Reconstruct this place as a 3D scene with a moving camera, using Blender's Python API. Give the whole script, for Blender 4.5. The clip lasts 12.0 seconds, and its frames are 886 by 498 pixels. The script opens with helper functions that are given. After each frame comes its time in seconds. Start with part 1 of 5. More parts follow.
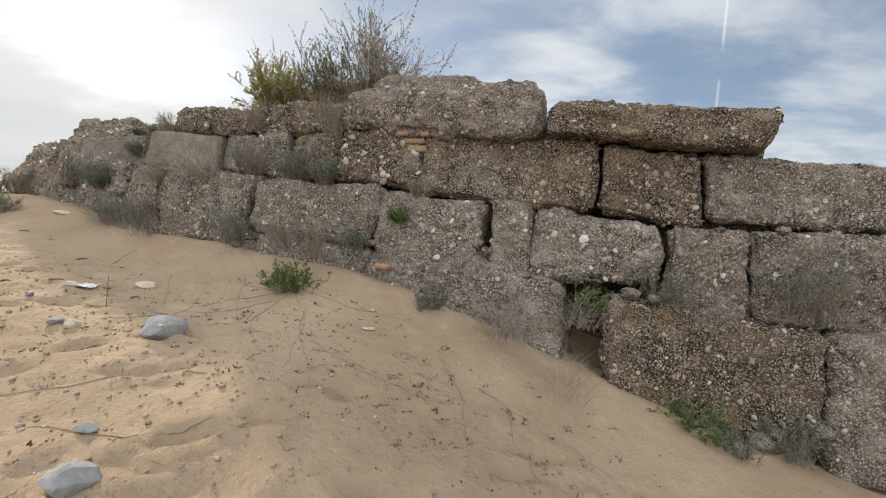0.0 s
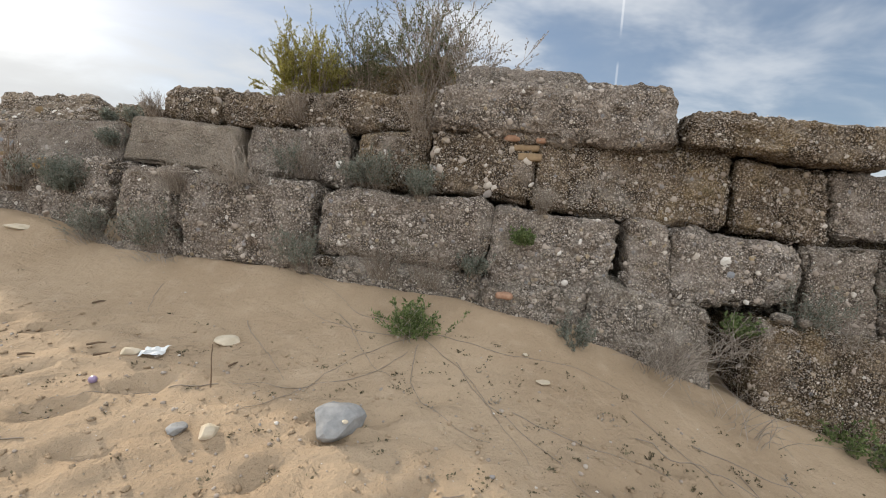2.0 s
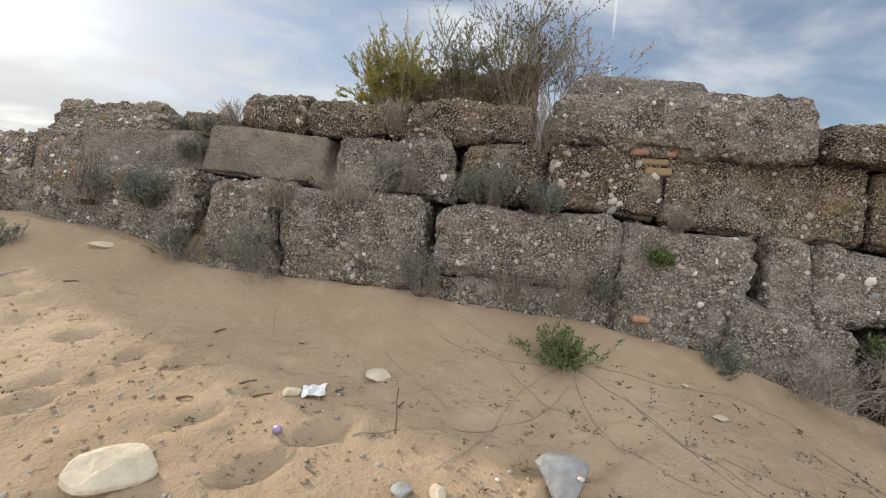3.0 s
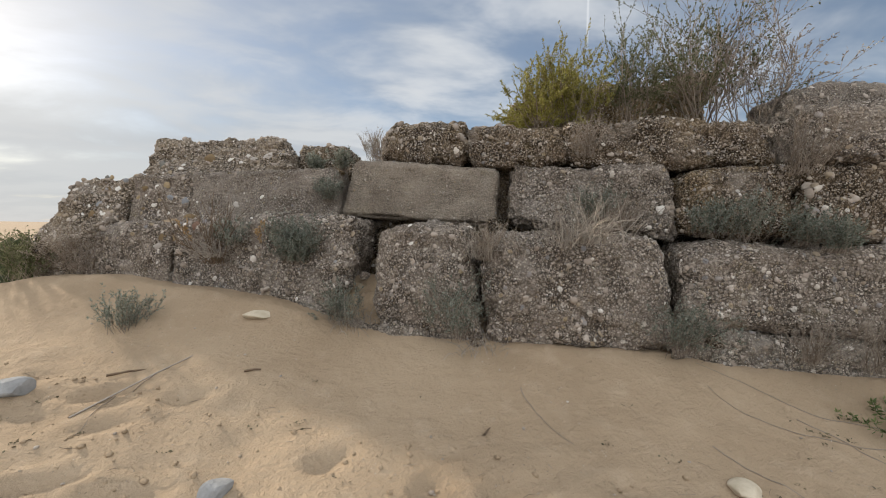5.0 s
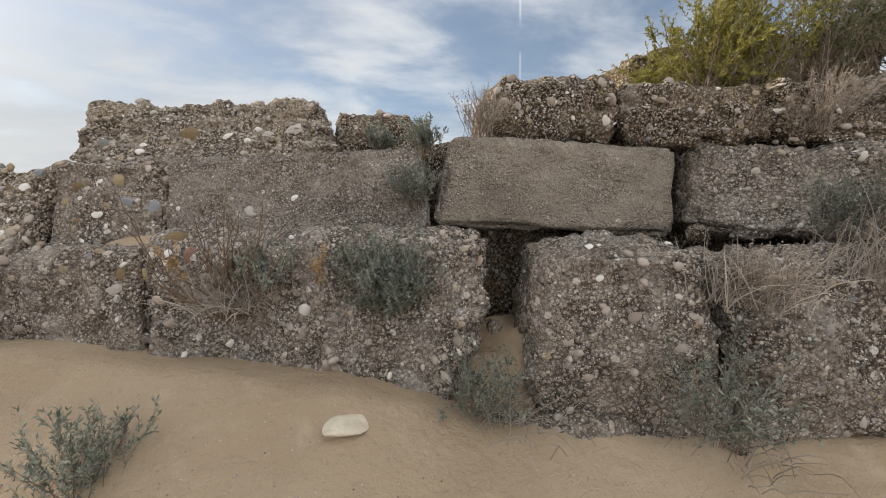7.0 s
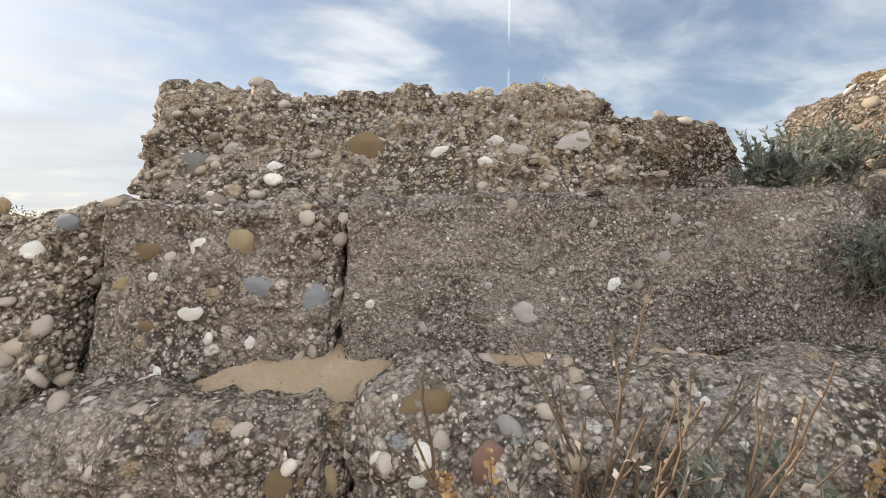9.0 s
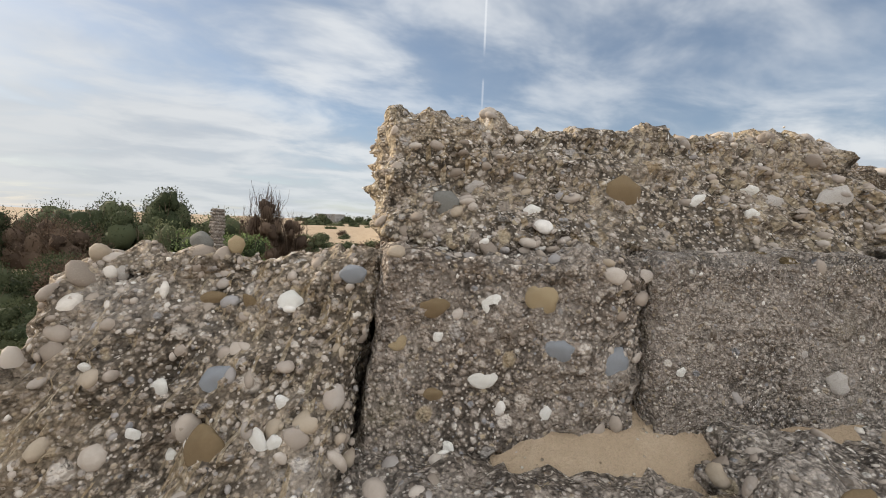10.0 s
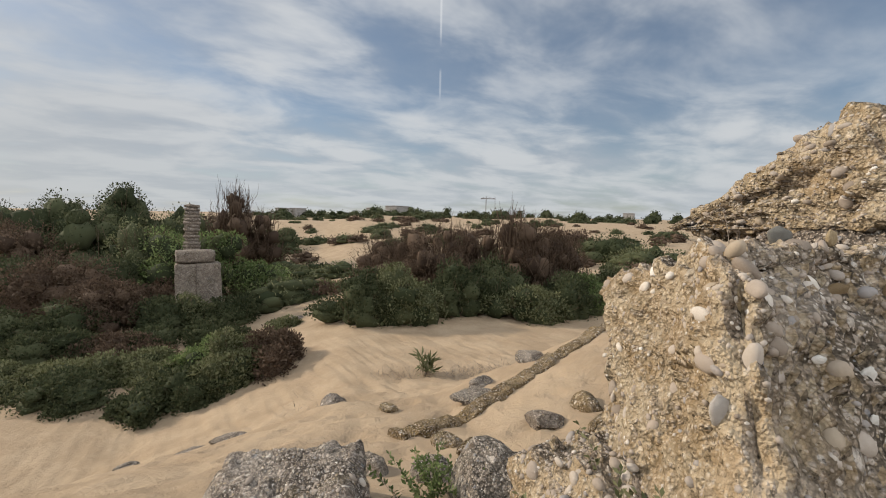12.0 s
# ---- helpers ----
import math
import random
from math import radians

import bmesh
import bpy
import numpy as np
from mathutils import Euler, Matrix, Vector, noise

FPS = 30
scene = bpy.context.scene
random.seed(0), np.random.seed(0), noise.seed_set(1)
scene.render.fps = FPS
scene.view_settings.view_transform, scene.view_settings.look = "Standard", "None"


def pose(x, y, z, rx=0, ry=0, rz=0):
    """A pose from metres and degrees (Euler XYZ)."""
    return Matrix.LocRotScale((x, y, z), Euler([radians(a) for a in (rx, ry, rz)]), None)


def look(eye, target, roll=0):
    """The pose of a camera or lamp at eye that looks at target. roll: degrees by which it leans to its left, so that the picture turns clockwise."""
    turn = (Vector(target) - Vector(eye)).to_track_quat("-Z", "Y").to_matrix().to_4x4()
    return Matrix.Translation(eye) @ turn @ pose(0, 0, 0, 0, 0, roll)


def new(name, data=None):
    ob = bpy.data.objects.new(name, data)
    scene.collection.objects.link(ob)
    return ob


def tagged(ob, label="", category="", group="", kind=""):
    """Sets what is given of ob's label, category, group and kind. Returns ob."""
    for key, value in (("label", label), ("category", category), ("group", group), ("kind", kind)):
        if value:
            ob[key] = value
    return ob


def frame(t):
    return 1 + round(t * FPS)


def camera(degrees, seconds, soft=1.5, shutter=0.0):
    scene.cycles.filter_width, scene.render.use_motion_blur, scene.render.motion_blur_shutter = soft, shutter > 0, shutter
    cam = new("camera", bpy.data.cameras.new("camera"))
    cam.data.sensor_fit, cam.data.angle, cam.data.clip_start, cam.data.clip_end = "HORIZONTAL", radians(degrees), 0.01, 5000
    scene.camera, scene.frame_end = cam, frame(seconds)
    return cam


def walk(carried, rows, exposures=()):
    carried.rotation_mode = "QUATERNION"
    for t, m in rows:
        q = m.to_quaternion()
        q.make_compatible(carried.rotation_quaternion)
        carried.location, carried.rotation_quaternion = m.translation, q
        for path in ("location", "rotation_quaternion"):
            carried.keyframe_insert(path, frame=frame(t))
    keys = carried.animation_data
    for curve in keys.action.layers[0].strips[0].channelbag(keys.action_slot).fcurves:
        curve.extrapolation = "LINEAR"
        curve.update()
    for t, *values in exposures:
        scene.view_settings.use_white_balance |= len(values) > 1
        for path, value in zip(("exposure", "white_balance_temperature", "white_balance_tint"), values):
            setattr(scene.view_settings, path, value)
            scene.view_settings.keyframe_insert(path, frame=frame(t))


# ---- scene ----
import itertools

from mathutils.bvhtree import BVHTree

cam = camera(93.1, 12.0, soft=1.0)
PATH = [
    (0, (0.012, 0.21, 1.456), (0.017, 2.208, 1.37), 4.7),
    (0.5, (-0.55, 0.286, 1.546), (-0.493, 2.283, 1.467), 4.2),
    (1, (-1.013, 0.402, 1.65), (-0.836, 2.391, 1.525), 3.5),
    (1.5, (-1.356, 0.707, 1.677), (-1.049, 2.676, 1.506), 3.7),
    (2, (-1.791, 0.964, 1.733), (-1.401, 2.918, 1.558), 4.1),
    (2.5, (-2.29, 1.123, 1.808), (-1.877, 3.071, 1.633), 4.3),
    (2.8, (-2.629, 1.281, 1.801), (-2.201, 3.227, 1.633), 4.3),
    (3, (-2.846, 1.403, 1.797), (-2.429, 3.352, 1.629), 4.0),
    (3.2, (-3.059, 1.506, 1.845), (-2.623, 3.452, 1.685), 3.8),
    (4.8, (-4.37, 2.302, 1.95), (-3.892, 4.241, 1.845), 0.7),
    (5, (-4.516, 2.476, 1.951), (-4.055, 4.42, 1.86), 0.8),
    (5.5, (-4.729, 2.837, 2.027), (-4.267, 4.777, 1.88), 1.5),
    (6, (-4.975, 3.302, 1.97), (-4.498, 5.234, 1.769), 1.3),
    (6.5, (-5.281, 3.776, 2.087), (-4.677, 5.667, 1.851), 0.1),
    (6.6, (-5.353, 3.863, 2.111), (-4.702, 5.738, 1.872), -0.0),
    (6.7, (-5.362, 3.951, 2.132), (-4.686, 5.819, 1.901), -0.3),
    (8.3, (-5.719, 5.256, 2.361), (-4.886, 7.073, 2.267), 0.2),
    (8.5, (-5.825, 5.408, 2.411), (-5.01, 7.231, 2.293), 0.3),
    (9, (-6.18, 5.948, 2.42), (-5.4, 7.784, 2.282), 0.2),
    (9.5, (-6.555, 6.278, 2.571), (-5.778, 8.116, 2.429), 1.3),
    (10, (-6.933, 6.428, 2.53), (-6.022, 8.206, 2.424), 2.3),
    (10.5, (-7.265, 6.65, 2.523), (-6.303, 8.4, 2.417), 1.9),
    (10.9, (-7.575, 6.795, 2.567), (-6.549, 8.508, 2.46), 0.8),
    (11, (-7.656, 6.834, 2.573), (-6.616, 8.539, 2.471), 1.2),
    (11.5, (-8.034, 6.997, 2.554), (-6.912, 8.648, 2.443), 1.6),
    (12, (-8.433, 7.256, 2.492), (-7.365, 8.94, 2.351), 1.1),
]
walk(cam, [(t, look(eye, target, roll)) for t, eye, target, roll in PATH],
     exposures=((0, 0.45), (2.5, 0.45), (5, 0.25), (6.5, 0.3), (8.5, 0.68), (9.5, 0.55), (10.5, 0.28), (11, 0.22), (12, 0.08)))

# ---- light: veiled sun behind the wall, broken cloud ----
SUN_AZ, SUN_EL = radians(-40.0), radians(23.5)
SUN_DIR = Vector((math.sin(SUN_AZ) * math.cos(SUN_EL), math.cos(SUN_AZ) * math.cos(SUN_EL), math.sin(SUN_EL)))
sun = new("sun", bpy.data.lights.new("sun", "SUN"))
sun.data.energy, sun.data.angle, sun.data.color = 4.0, radians(2.0), (1.0, 0.87, 0.70)
sun.matrix_world = look(SUN_DIR * 50, (0, 0, 0))

world = bpy.data.worlds.new("sky")
scene.world = world
world.use_nodes = True


class Nodes:
    """Short hand for building a node tree."""

    def __init__(self, tree):
        self.tree = tree
        tree.nodes.clear()

    def add(self, kind, **values):
        n = self.tree.nodes.new(kind)
        for key, v in values.items():
            if key in n.inputs:
                n.inputs[key].default_value = v
        return n

    def link(self, a, b):
        self.tree.links.new(a, b)

    def put(self, v, socket):
        if isinstance(v, (int, float, tuple)):
            socket.default_value = v
        else:
            self.link(v, socket)

    def math(self, op, a, b=0.0, clamp=False):
        n = self.add("ShaderNodeMath")
        n.operation, n.use_clamp = op, clamp
        self.put(a, n.inputs[0])
        self.put(b, n.inputs[1])
        return n.outputs[0]

    def vmath(self, op, a, b=(0, 0, 0), scale=None):
        n = self.add("ShaderNodeVectorMath")
        n.operation = op
        self.put(a, n.inputs[0])
        self.put(b, n.inputs[1])
        if scale is not None:
            n.inputs["Scale"].default_value = scale
        return n.outputs["Value"] if op in ("DOT_PRODUCT", "LENGTH") else n.outputs["Vector"]

    def noise(self, vector, scale, detail=4.0, rough=0.55, distort=0.0):
        n = self.add("ShaderNodeTexNoise", Scale=scale, Detail=detail, Roughness=rough, Distortion=distort)
        self.link(vector, n.inputs["Vector"])
        return n.outputs["Fac"]

    def cells(self, vector, scale, feature="F1", rand=1.0):
        n = self.add("ShaderNodeTexVoronoi", Scale=scale, Randomness=rand)
        n.feature = feature
        self.link(vector, n.inputs["Vector"])
        return n

    def ramp(self, fac, stops, mode="LINEAR"):
        n = self.add("ShaderNodeValToRGB")
        e = n.color_ramp.elements
        n.color_ramp.interpolation = mode
        while len(e) < len(stops):
            e.new(0.5)
        for el, (p, c) in zip(e, stops):
            el.position, el.color = p, (*c, 1) if len(c) == 3 else c
        self.link(fac, n.inputs[0])
        return n.outputs[0]

    def step(self, v, lo, hi):
        n = self.add("ShaderNodeMapRange")
        n.interpolation_type = "SMOOTHSTEP"
        n.inputs["From Min"].default_value, n.inputs["From Max"].default_value = lo, hi
        self.link(v, n.inputs["Value"])
        return n.outputs["Result"]

    def mix(self, fac, a, b, mode="MIX"):
        n = self.add("ShaderNodeMix")
        n.data_type, n.blend_type = "RGBA", mode
        self.put(fac, n.inputs["Factor"])
        ins = [x for x in n.inputs if x.type == "RGBA"]
        for v, socket in ((a, ins[0]), (b, ins[1])):
            self.put((*v, 1.0) if isinstance(v, tuple) and len(v) == 3 else v, socket)
        return [x for x in n.outputs if x.type == "RGBA"][0]


def build_sky():
    g = Nodes(world.node_tree)
    out = g.add("ShaderNodeOutputWorld")
    back = g.add("ShaderNodeBackground", Strength=0.1)
    g.link(back.outputs[0], out.inputs[0])
    air = g.add("ShaderNodeTexSky")
    air.sky_type, air.sun_disc = "NISHITA", False
    air.sun_elevation, air.sun_rotation = SUN_EL, SUN_AZ
    air.air_density, air.dust_density, air.ozone_density = 1.0, 0.6, 2.0
    way = g.add("ShaderNodeTexCoord").outputs["Generated"]
    sep = g.add("ShaderNodeSeparateXYZ")
    g.link(way, sep.inputs[0])
    up = g.math("ADD", g.math("MAXIMUM", sep.outputs[2], 0.0), 0.16)
    flat = g.add("ShaderNodeCombineXYZ")
    g.link(g.math("DIVIDE", sep.outputs[0], up), flat.inputs[0])
    g.link(g.math("DIVIDE", sep.outputs[1], up), flat.inputs[1])
    turn = g.add("ShaderNodeMapping")
    turn.inputs["Rotation"].default_value = (0, 0, radians(35))
    turn.inputs["Scale"].default_value = (0.72, 1.0, 1.0)
    turn.inputs["Location"].default_value = (0.35, 0.9, 0)
    g.link(flat.outputs[0], turn.inputs[0])
    big = g.noise(turn.outputs[0], 0.75, 3.0, 0.5, 0.3)
    fine = g.noise(turn.outputs[0], 2.1, 5.0, 0.55, 0.3)
    glow = g.vmath("DOT_PRODUCT", way, tuple(SUN_DIR))
    near_sun = g.step(glow, 0.55, 1.0)
    cover = g.math("ADD", g.math("MULTIPLY", big, 0.65), g.math("MULTIPLY", fine, 0.45))
    cover = g.math("ADD", cover, g.math("MULTIPLY", near_sun, 0.08))
    low = g.step(sep.outputs[2], 0.30, 0.04)
    cover = g.math("ADD", cover, g.math("MULTIPLY", low, 0.12))
    # bright cloud added out of view, overhead and behind, to light the wall
    behind = g.step(g.vmath("DOT_PRODUCT", way, (-0.15, -0.85, 0.5)), 0.02, 0.55)
    cover = g.math("ADD", cover, g.math("MULTIPLY", behind, 0.3))
    mask = g.math("ADD", g.math("MULTIPLY", g.step(cover, 0.42, 0.72), 0.72), 0.25)
    # thin cloud seen against the light is greyer than the cloud added overhead and behind
    body = g.mix(g.step(fine, 0.36, 0.62), (3.2, 3.7, 4.4), (6.0, 6.2, 6.4))
    body = g.mix(g.math("MULTIPLY", low, 0.6), body, (4.9, 5.2, 5.4))
    body = g.mix(behind, body, (11.6, 11.8, 11.9))
    hot = g.math("POWER", g.math("MAXIMUM", glow, 0.0), 22.0)
    body = g.mix(g.math("MULTIPLY", near_sun, 0.5), body, (4.5, 4.6, 4.7))
    body = g.mix(hot, body, (6.3, 6.25, 6.1))
    sky = g.mix(mask, g.vmath("SCALE", air.outputs[0], scale=0.85), body)
    # condensation trail, broken in the middle
    side = g.math("ABSOLUTE", g.math("ADD", g.vmath("DOT_PRODUCT", way, (0.8515, -0.5243, 0.0)), g.math("MULTIPLY", fine, 0.0016)))
    thin = g.step(side, 0.0034, 0.0006)
    high = g.step(sep.outputs[2], 0.366, 0.40)
    piece = g.math("MULTIPLY", g.step(sep.outputs[2], 0.262, 0.285), g.step(sep.outputs[2], 0.332, 0.318))
    length = g.math("MULTIPLY", g.math("ADD", high, g.math("MULTIPLY", piece, 0.7), clamp=True), g.step(sep.outputs[2], 0.75, 0.6))
    front = g.step(g.vmath("DOT_PRODUCT", way, (0.5243, 0.8515, 0.0)), 0.0, 0.1)
    trail = g.math("MULTIPLY", g.math("MULTIPLY", thin, length), g.math("MULTIPLY", front, 0.34))
    sky = g.mix(trail, sky, (8.4, 8.5, 8.6))
    g.link(sky, back.inputs[0])


build_sky()

# ---- materials ----


def material(name, rough=0.9, spec=0.2):
    m = bpy.data.materials.new(name)
    m.use_nodes = True
    g = Nodes(m.node_tree)
    out = g.add("ShaderNodeOutputMaterial")
    bsdf = g.add("ShaderNodeBsdfPrincipled", Roughness=rough)
    bsdf.inputs["Specular IOR Level"].default_value = spec
    g.link(bsdf.outputs[0], out.inputs[0])
    return m, g, bsdf


def bump(g, bsdf, height, strength, distance):
    b = g.add("ShaderNodeBump", Strength=strength, Distance=distance)
    g.link(height, b.inputs["Height"])
    g.link(b.outputs[0], bsdf.inputs["Normal"])


def spot(g, shift=40.0):
    """Object coordinates moved by a random amount for each object."""
    place = g.add("ShaderNodeTexCoord").outputs["Object"]
    rnd = g.add("ShaderNodeObjectInfo").outputs["Random"]
    off = g.add("ShaderNodeCombineXYZ")
    g.link(g.math("MULTIPLY", rnd, shift), off.inputs[0])
    g.link(g.math("MULTIPLY", rnd, shift * 0.61), off.inputs[1])
    return g.vmath("ADD", place, off.outputs[0]), rnd


PEBBLE_STOPS = [(0.0, (0.42, 0.365, 0.32)), (0.15, (0.58, 0.52, 0.46)), (0.30, (0.34, 0.29, 0.245)), (0.44, (0.66, 0.60, 0.54)), (0.55, (0.18, 0.145, 0.115)),
                (0.64, (0.44, 0.36, 0.25)), (0.74, (0.41, 0.38, 0.355)), (0.84, (0.31, 0.31, 0.325)), (0.90, (0.70, 0.65, 0.59)), (0.965, (0.80, 0.77, 0.73))]


def conglomerate(name, matrix, dark, gravel=0.6, coarse=16.0, small=48.0, warm=0.0, hollow_shade=1.0, end_sun=0.0):
    m, g, bsdf = material(name, 0.93, 0.12)
    p, rnd = spot(g)
    warp = g.vmath("ADD", p, g.vmath("SCALE", g.add("ShaderNodeTexNoise", Scale=9.0, Detail=2.0).outputs["Color"], scale=0.03))
    c1, c2, c3 = g.cells(warp, coarse), g.cells(warp, small), g.cells(p, small * 2.3)
    base = g.mix(g.step(g.noise(p, 5.0, 5.0), 0.36, 0.66), dark, matrix)
    grain = g.noise(p, 160.0, 3.0, 0.7)
    base = g.mix(g.math("MULTIPLY", grain, 0.55), base, tuple(0.35 * v for v in dark))
    if warm:
        base = g.mix(g.math("MULTIPLY", g.step(g.noise(p, 2.2, 3.0), 0.48, 0.68), warm), base, (0.42, 0.30, 0.15))
    patch = g.step(g.noise(p, 4.0, 3.0, 0.6), 0.40, 0.60)
    loose = g.math("ADD", g.math("MULTIPLY", patch, 0.45), 0.55)
    # shade between the set pebbles is darkened into the base colour
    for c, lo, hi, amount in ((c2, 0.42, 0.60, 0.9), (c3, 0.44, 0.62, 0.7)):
        gap = g.math("MULTIPLY", g.math("MULTIPLY", g.step(c.outputs["Distance"], lo, hi), amount * (0.4 + 0.6 * hollow_shade)), loose)
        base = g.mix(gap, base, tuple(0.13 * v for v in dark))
    for c, cut, amount in ((c3, 0.44, gravel * 0.9), (c2, 0.42, gravel), (c1, 0.36, gravel * 0.5)):
        tone = g.add("ShaderNodeSeparateColor")
        g.link(c.outputs["Color"], tone.inputs[0])
        stone = g.ramp(tone.outputs[0], PEBBLE_STOPS, "CONSTANT")
        face = g.math("MULTIPLY", g.step(c.outputs["Distance"], cut, cut - 0.12), g.step(tone.outputs[1], 1.0 - amount - 0.05, 1.0 - amount + 0.05))
        base = g.mix(g.math("MULTIPLY", g.math("MULTIPLY", face, 0.9), 1.0 if c is c1 else loose), base, stone)
    # shade of the hollows put into the colour as near-black, and patchy grey lichen
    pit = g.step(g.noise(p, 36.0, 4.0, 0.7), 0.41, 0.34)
    base = g.mix(g.math("MULTIPLY", pit, 0.75 * hollow_shade), base, (0.035, 0.028, 0.022))
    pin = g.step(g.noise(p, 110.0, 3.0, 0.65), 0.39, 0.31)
    base = g.mix(g.math("MULTIPLY", pin, 0.85 * hollow_shade), base, (0.03, 0.024, 0.02))
    moss = g.math("MULTIPLY", g.step(g.noise(p, 4.3, 5.0, 0.65), 0.58, 0.72), 0.30)
    base = g.mix(moss, base, (0.20, 0.165, 0.085))
    lichen = g.math("MULTIPLY", g.step(g.noise(p, 3.1, 4.0), 0.55, 0.7), 0.35)
    base = g.mix(lichen, base, (0.46, 0.42, 0.38))
    stain = g.math("MULTIPLY", g.step(g.noise(p, 1.7, 4.0, 0.6), 0.48, 0.68), 0.22)
    base = g.mix(stain, base, g.mix(1.0, base, (0.36, 0.33, 0.30), "MULTIPLY"))
    tint = g.mix(g.math("MULTIPLY", rnd, 0.5), (1, 1, 1), (0.86, 0.82, 0.78))
    base = g.mix(1.0, base, tint, "MULTIPLY")
    if end_sun:
        # sunlight on the wall's free end is put into its colour as ochre
        broken = g.step(g.vmath("DOT_PRODUCT", g.add("ShaderNodeNewGeometry").outputs["True Normal"], (-0.9357, 0.3528, 0.0)), 0.25, 0.75)
        ochre = g.mix(g.step(g.noise(p, 7.0, 5.0, 0.65), 0.38, 0.62), (0.46, 0.33, 0.18), (0.64, 0.53, 0.37))
        ochre = g.mix(g.math("MULTIPLY", g.step(c2.outputs["Distance"], 0.30, 0.15), 0.6), ochre, (0.68, 0.60, 0.50))
        base = g.mix(g.math("MULTIPLY", broken, end_sun), base, ochre)
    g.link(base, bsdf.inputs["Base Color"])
    h = g.math("SUBTRACT", g.noise(p, 30.0, 5.0, 0.65), g.math("MULTIPLY", pit, 0.5))
    h = g.math("SUBTRACT", h, g.math("MULTIPLY", g.math("MULTIPLY", c2.outputs["Distance"], 0.9), loose))
    h = g.math("SUBTRACT", h, g.math("MULTIPLY", c1.outputs["Distance"], 0.9))
    h = g.math("SUBTRACT", h, g.math("MULTIPLY", c3.outputs["Distance"], 0.35))
    bump(g, bsdf, h, 1.0, 0.03)
    return m


M_CONG = conglomerate("grey_conglomerate", (0.60, 0.525, 0.455), (0.38, 0.32, 0.27), 0.66, hollow_shade=0.6)
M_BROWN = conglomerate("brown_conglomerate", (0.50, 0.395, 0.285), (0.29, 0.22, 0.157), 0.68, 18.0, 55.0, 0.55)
M_FINE = conglomerate("fine_sandstone", (0.64, 0.565, 0.495), (0.47, 0.405, 0.35), 0.62, 30.0, 80.0, hollow_shade=0.4)
M_SMOOTH = conglomerate("smooth_sandstone", (0.70, 0.615, 0.515), (0.56, 0.48, 0.40), 0.26, 34.0, 95.0, hollow_shade=0.1)
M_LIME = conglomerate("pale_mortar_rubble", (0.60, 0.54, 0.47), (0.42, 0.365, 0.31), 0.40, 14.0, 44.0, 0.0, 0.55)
# lighter, warmer copy for the end blocks, with sunlight in its colour
M_END = conglomerate("sunlit_end_conglomerate", (0.64, 0.54, 0.43), (0.40, 0.33, 0.26), 0.62, 14.0, 44.0, 0.30, 0.75, 0.5)
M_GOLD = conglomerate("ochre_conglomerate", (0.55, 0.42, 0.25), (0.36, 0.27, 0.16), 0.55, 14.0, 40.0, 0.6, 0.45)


def pebble_material():
    m, g, bsdf = material("pebbles", 0.85, 0.15)
    isle = g.add("ShaderNodeNewGeometry").outputs["Random Per Island"]
    p, rnd = spot(g)
    pick = g.math("FRACT", g.math("ADD", isle, g.math("MULTIPLY", rnd, 7.31)))
    col = g.ramp(pick, PEBBLE_STOPS, "CONSTANT")
    # most pebbles are dusted with the matrix they sit in
    dust = g.math("MULTIPLY", g.step(pick, 0.93, 0.85), 0.45)
    col = g.mix(dust, col, (0.36, 0.305, 0.26))
    col = g.mix(g.math("MULTIPLY", g.noise(p, 45.0, 4.0, 0.65), 0.6), col, (0.16, 0.13, 0.10))
    col = g.mix(g.step(g.noise(p, 14.0, 3.0), 0.52, 0.7), col, g.mix(0.5, col, (0.36, 0.30, 0.25)))
    g.link(col, bsdf.inputs["Base Color"])
    bump(g, bsdf, g.noise(p, 120.0, 4.0), 0.35, 0.004)
    return m


M_PEB = pebble_material()


def sand_material():
    m, g, bsdf = material("sand", 0.95, 0.1)
    p = g.add("ShaderNodeTexCoord").outputs["Object"]
    col = g.mix(g.step(g.noise(p, 0.8, 4.0), 0.35, 0.68), (0.335, 0.252, 0.170), (0.42, 0.325, 0.226))
    col = g.mix(g.math("MULTIPLY", g.step(g.noise(p, 6.0, 5.0, 0.62), 0.5, 0.75), 0.4), col, (0.50, 0.40, 0.295))
    col = g.mix(g.math("MULTIPLY", g.step(g.noise(p, 260.0, 3.0, 0.7), 0.38, 0.70), 0.5), col, (0.25, 0.19, 0.135))
    # grit and crumbs of dry plant
    grit = g.cells(p, 60.0)
    tone = g.add("ShaderNodeSeparateColor")
    g.link(grit.outputs["Color"], tone.inputs[0])
    crumb = g.math("MULTIPLY", g.step(grit.outputs["Distance"], 0.28, 0.16), g.step(tone.outputs[0], 0.86, 0.90))
    col = g.mix(g.math("MULTIPLY", crumb, g.step(g.noise(p, 1.3, 2.0), 0.42, 0.6)), col, g.mix(tone.outputs[1], (0.12, 0.09, 0.06), (0.55, 0.5, 0.42)))
    g.link(col, bsdf.inputs["Base Color"])
    h = g.math("ADD", g.math("MULTIPLY", g.noise(p, 4.5, 6.0, 0.6), 0.9), g.math("MULTIPLY", g.noise(p, 35.0, 5.0, 0.7), 0.34))
    h = g.math("ADD", h, g.math("MULTIPLY", crumb, 0.12))
    h = g.math("ADD", h, g.math("MULTIPLY", g.noise(p, 14.0, 3.0, 0.5), 0.35))
    bump(g, bsdf, h, 0.8, 0.06)
    return m


M_SAND = sand_material()


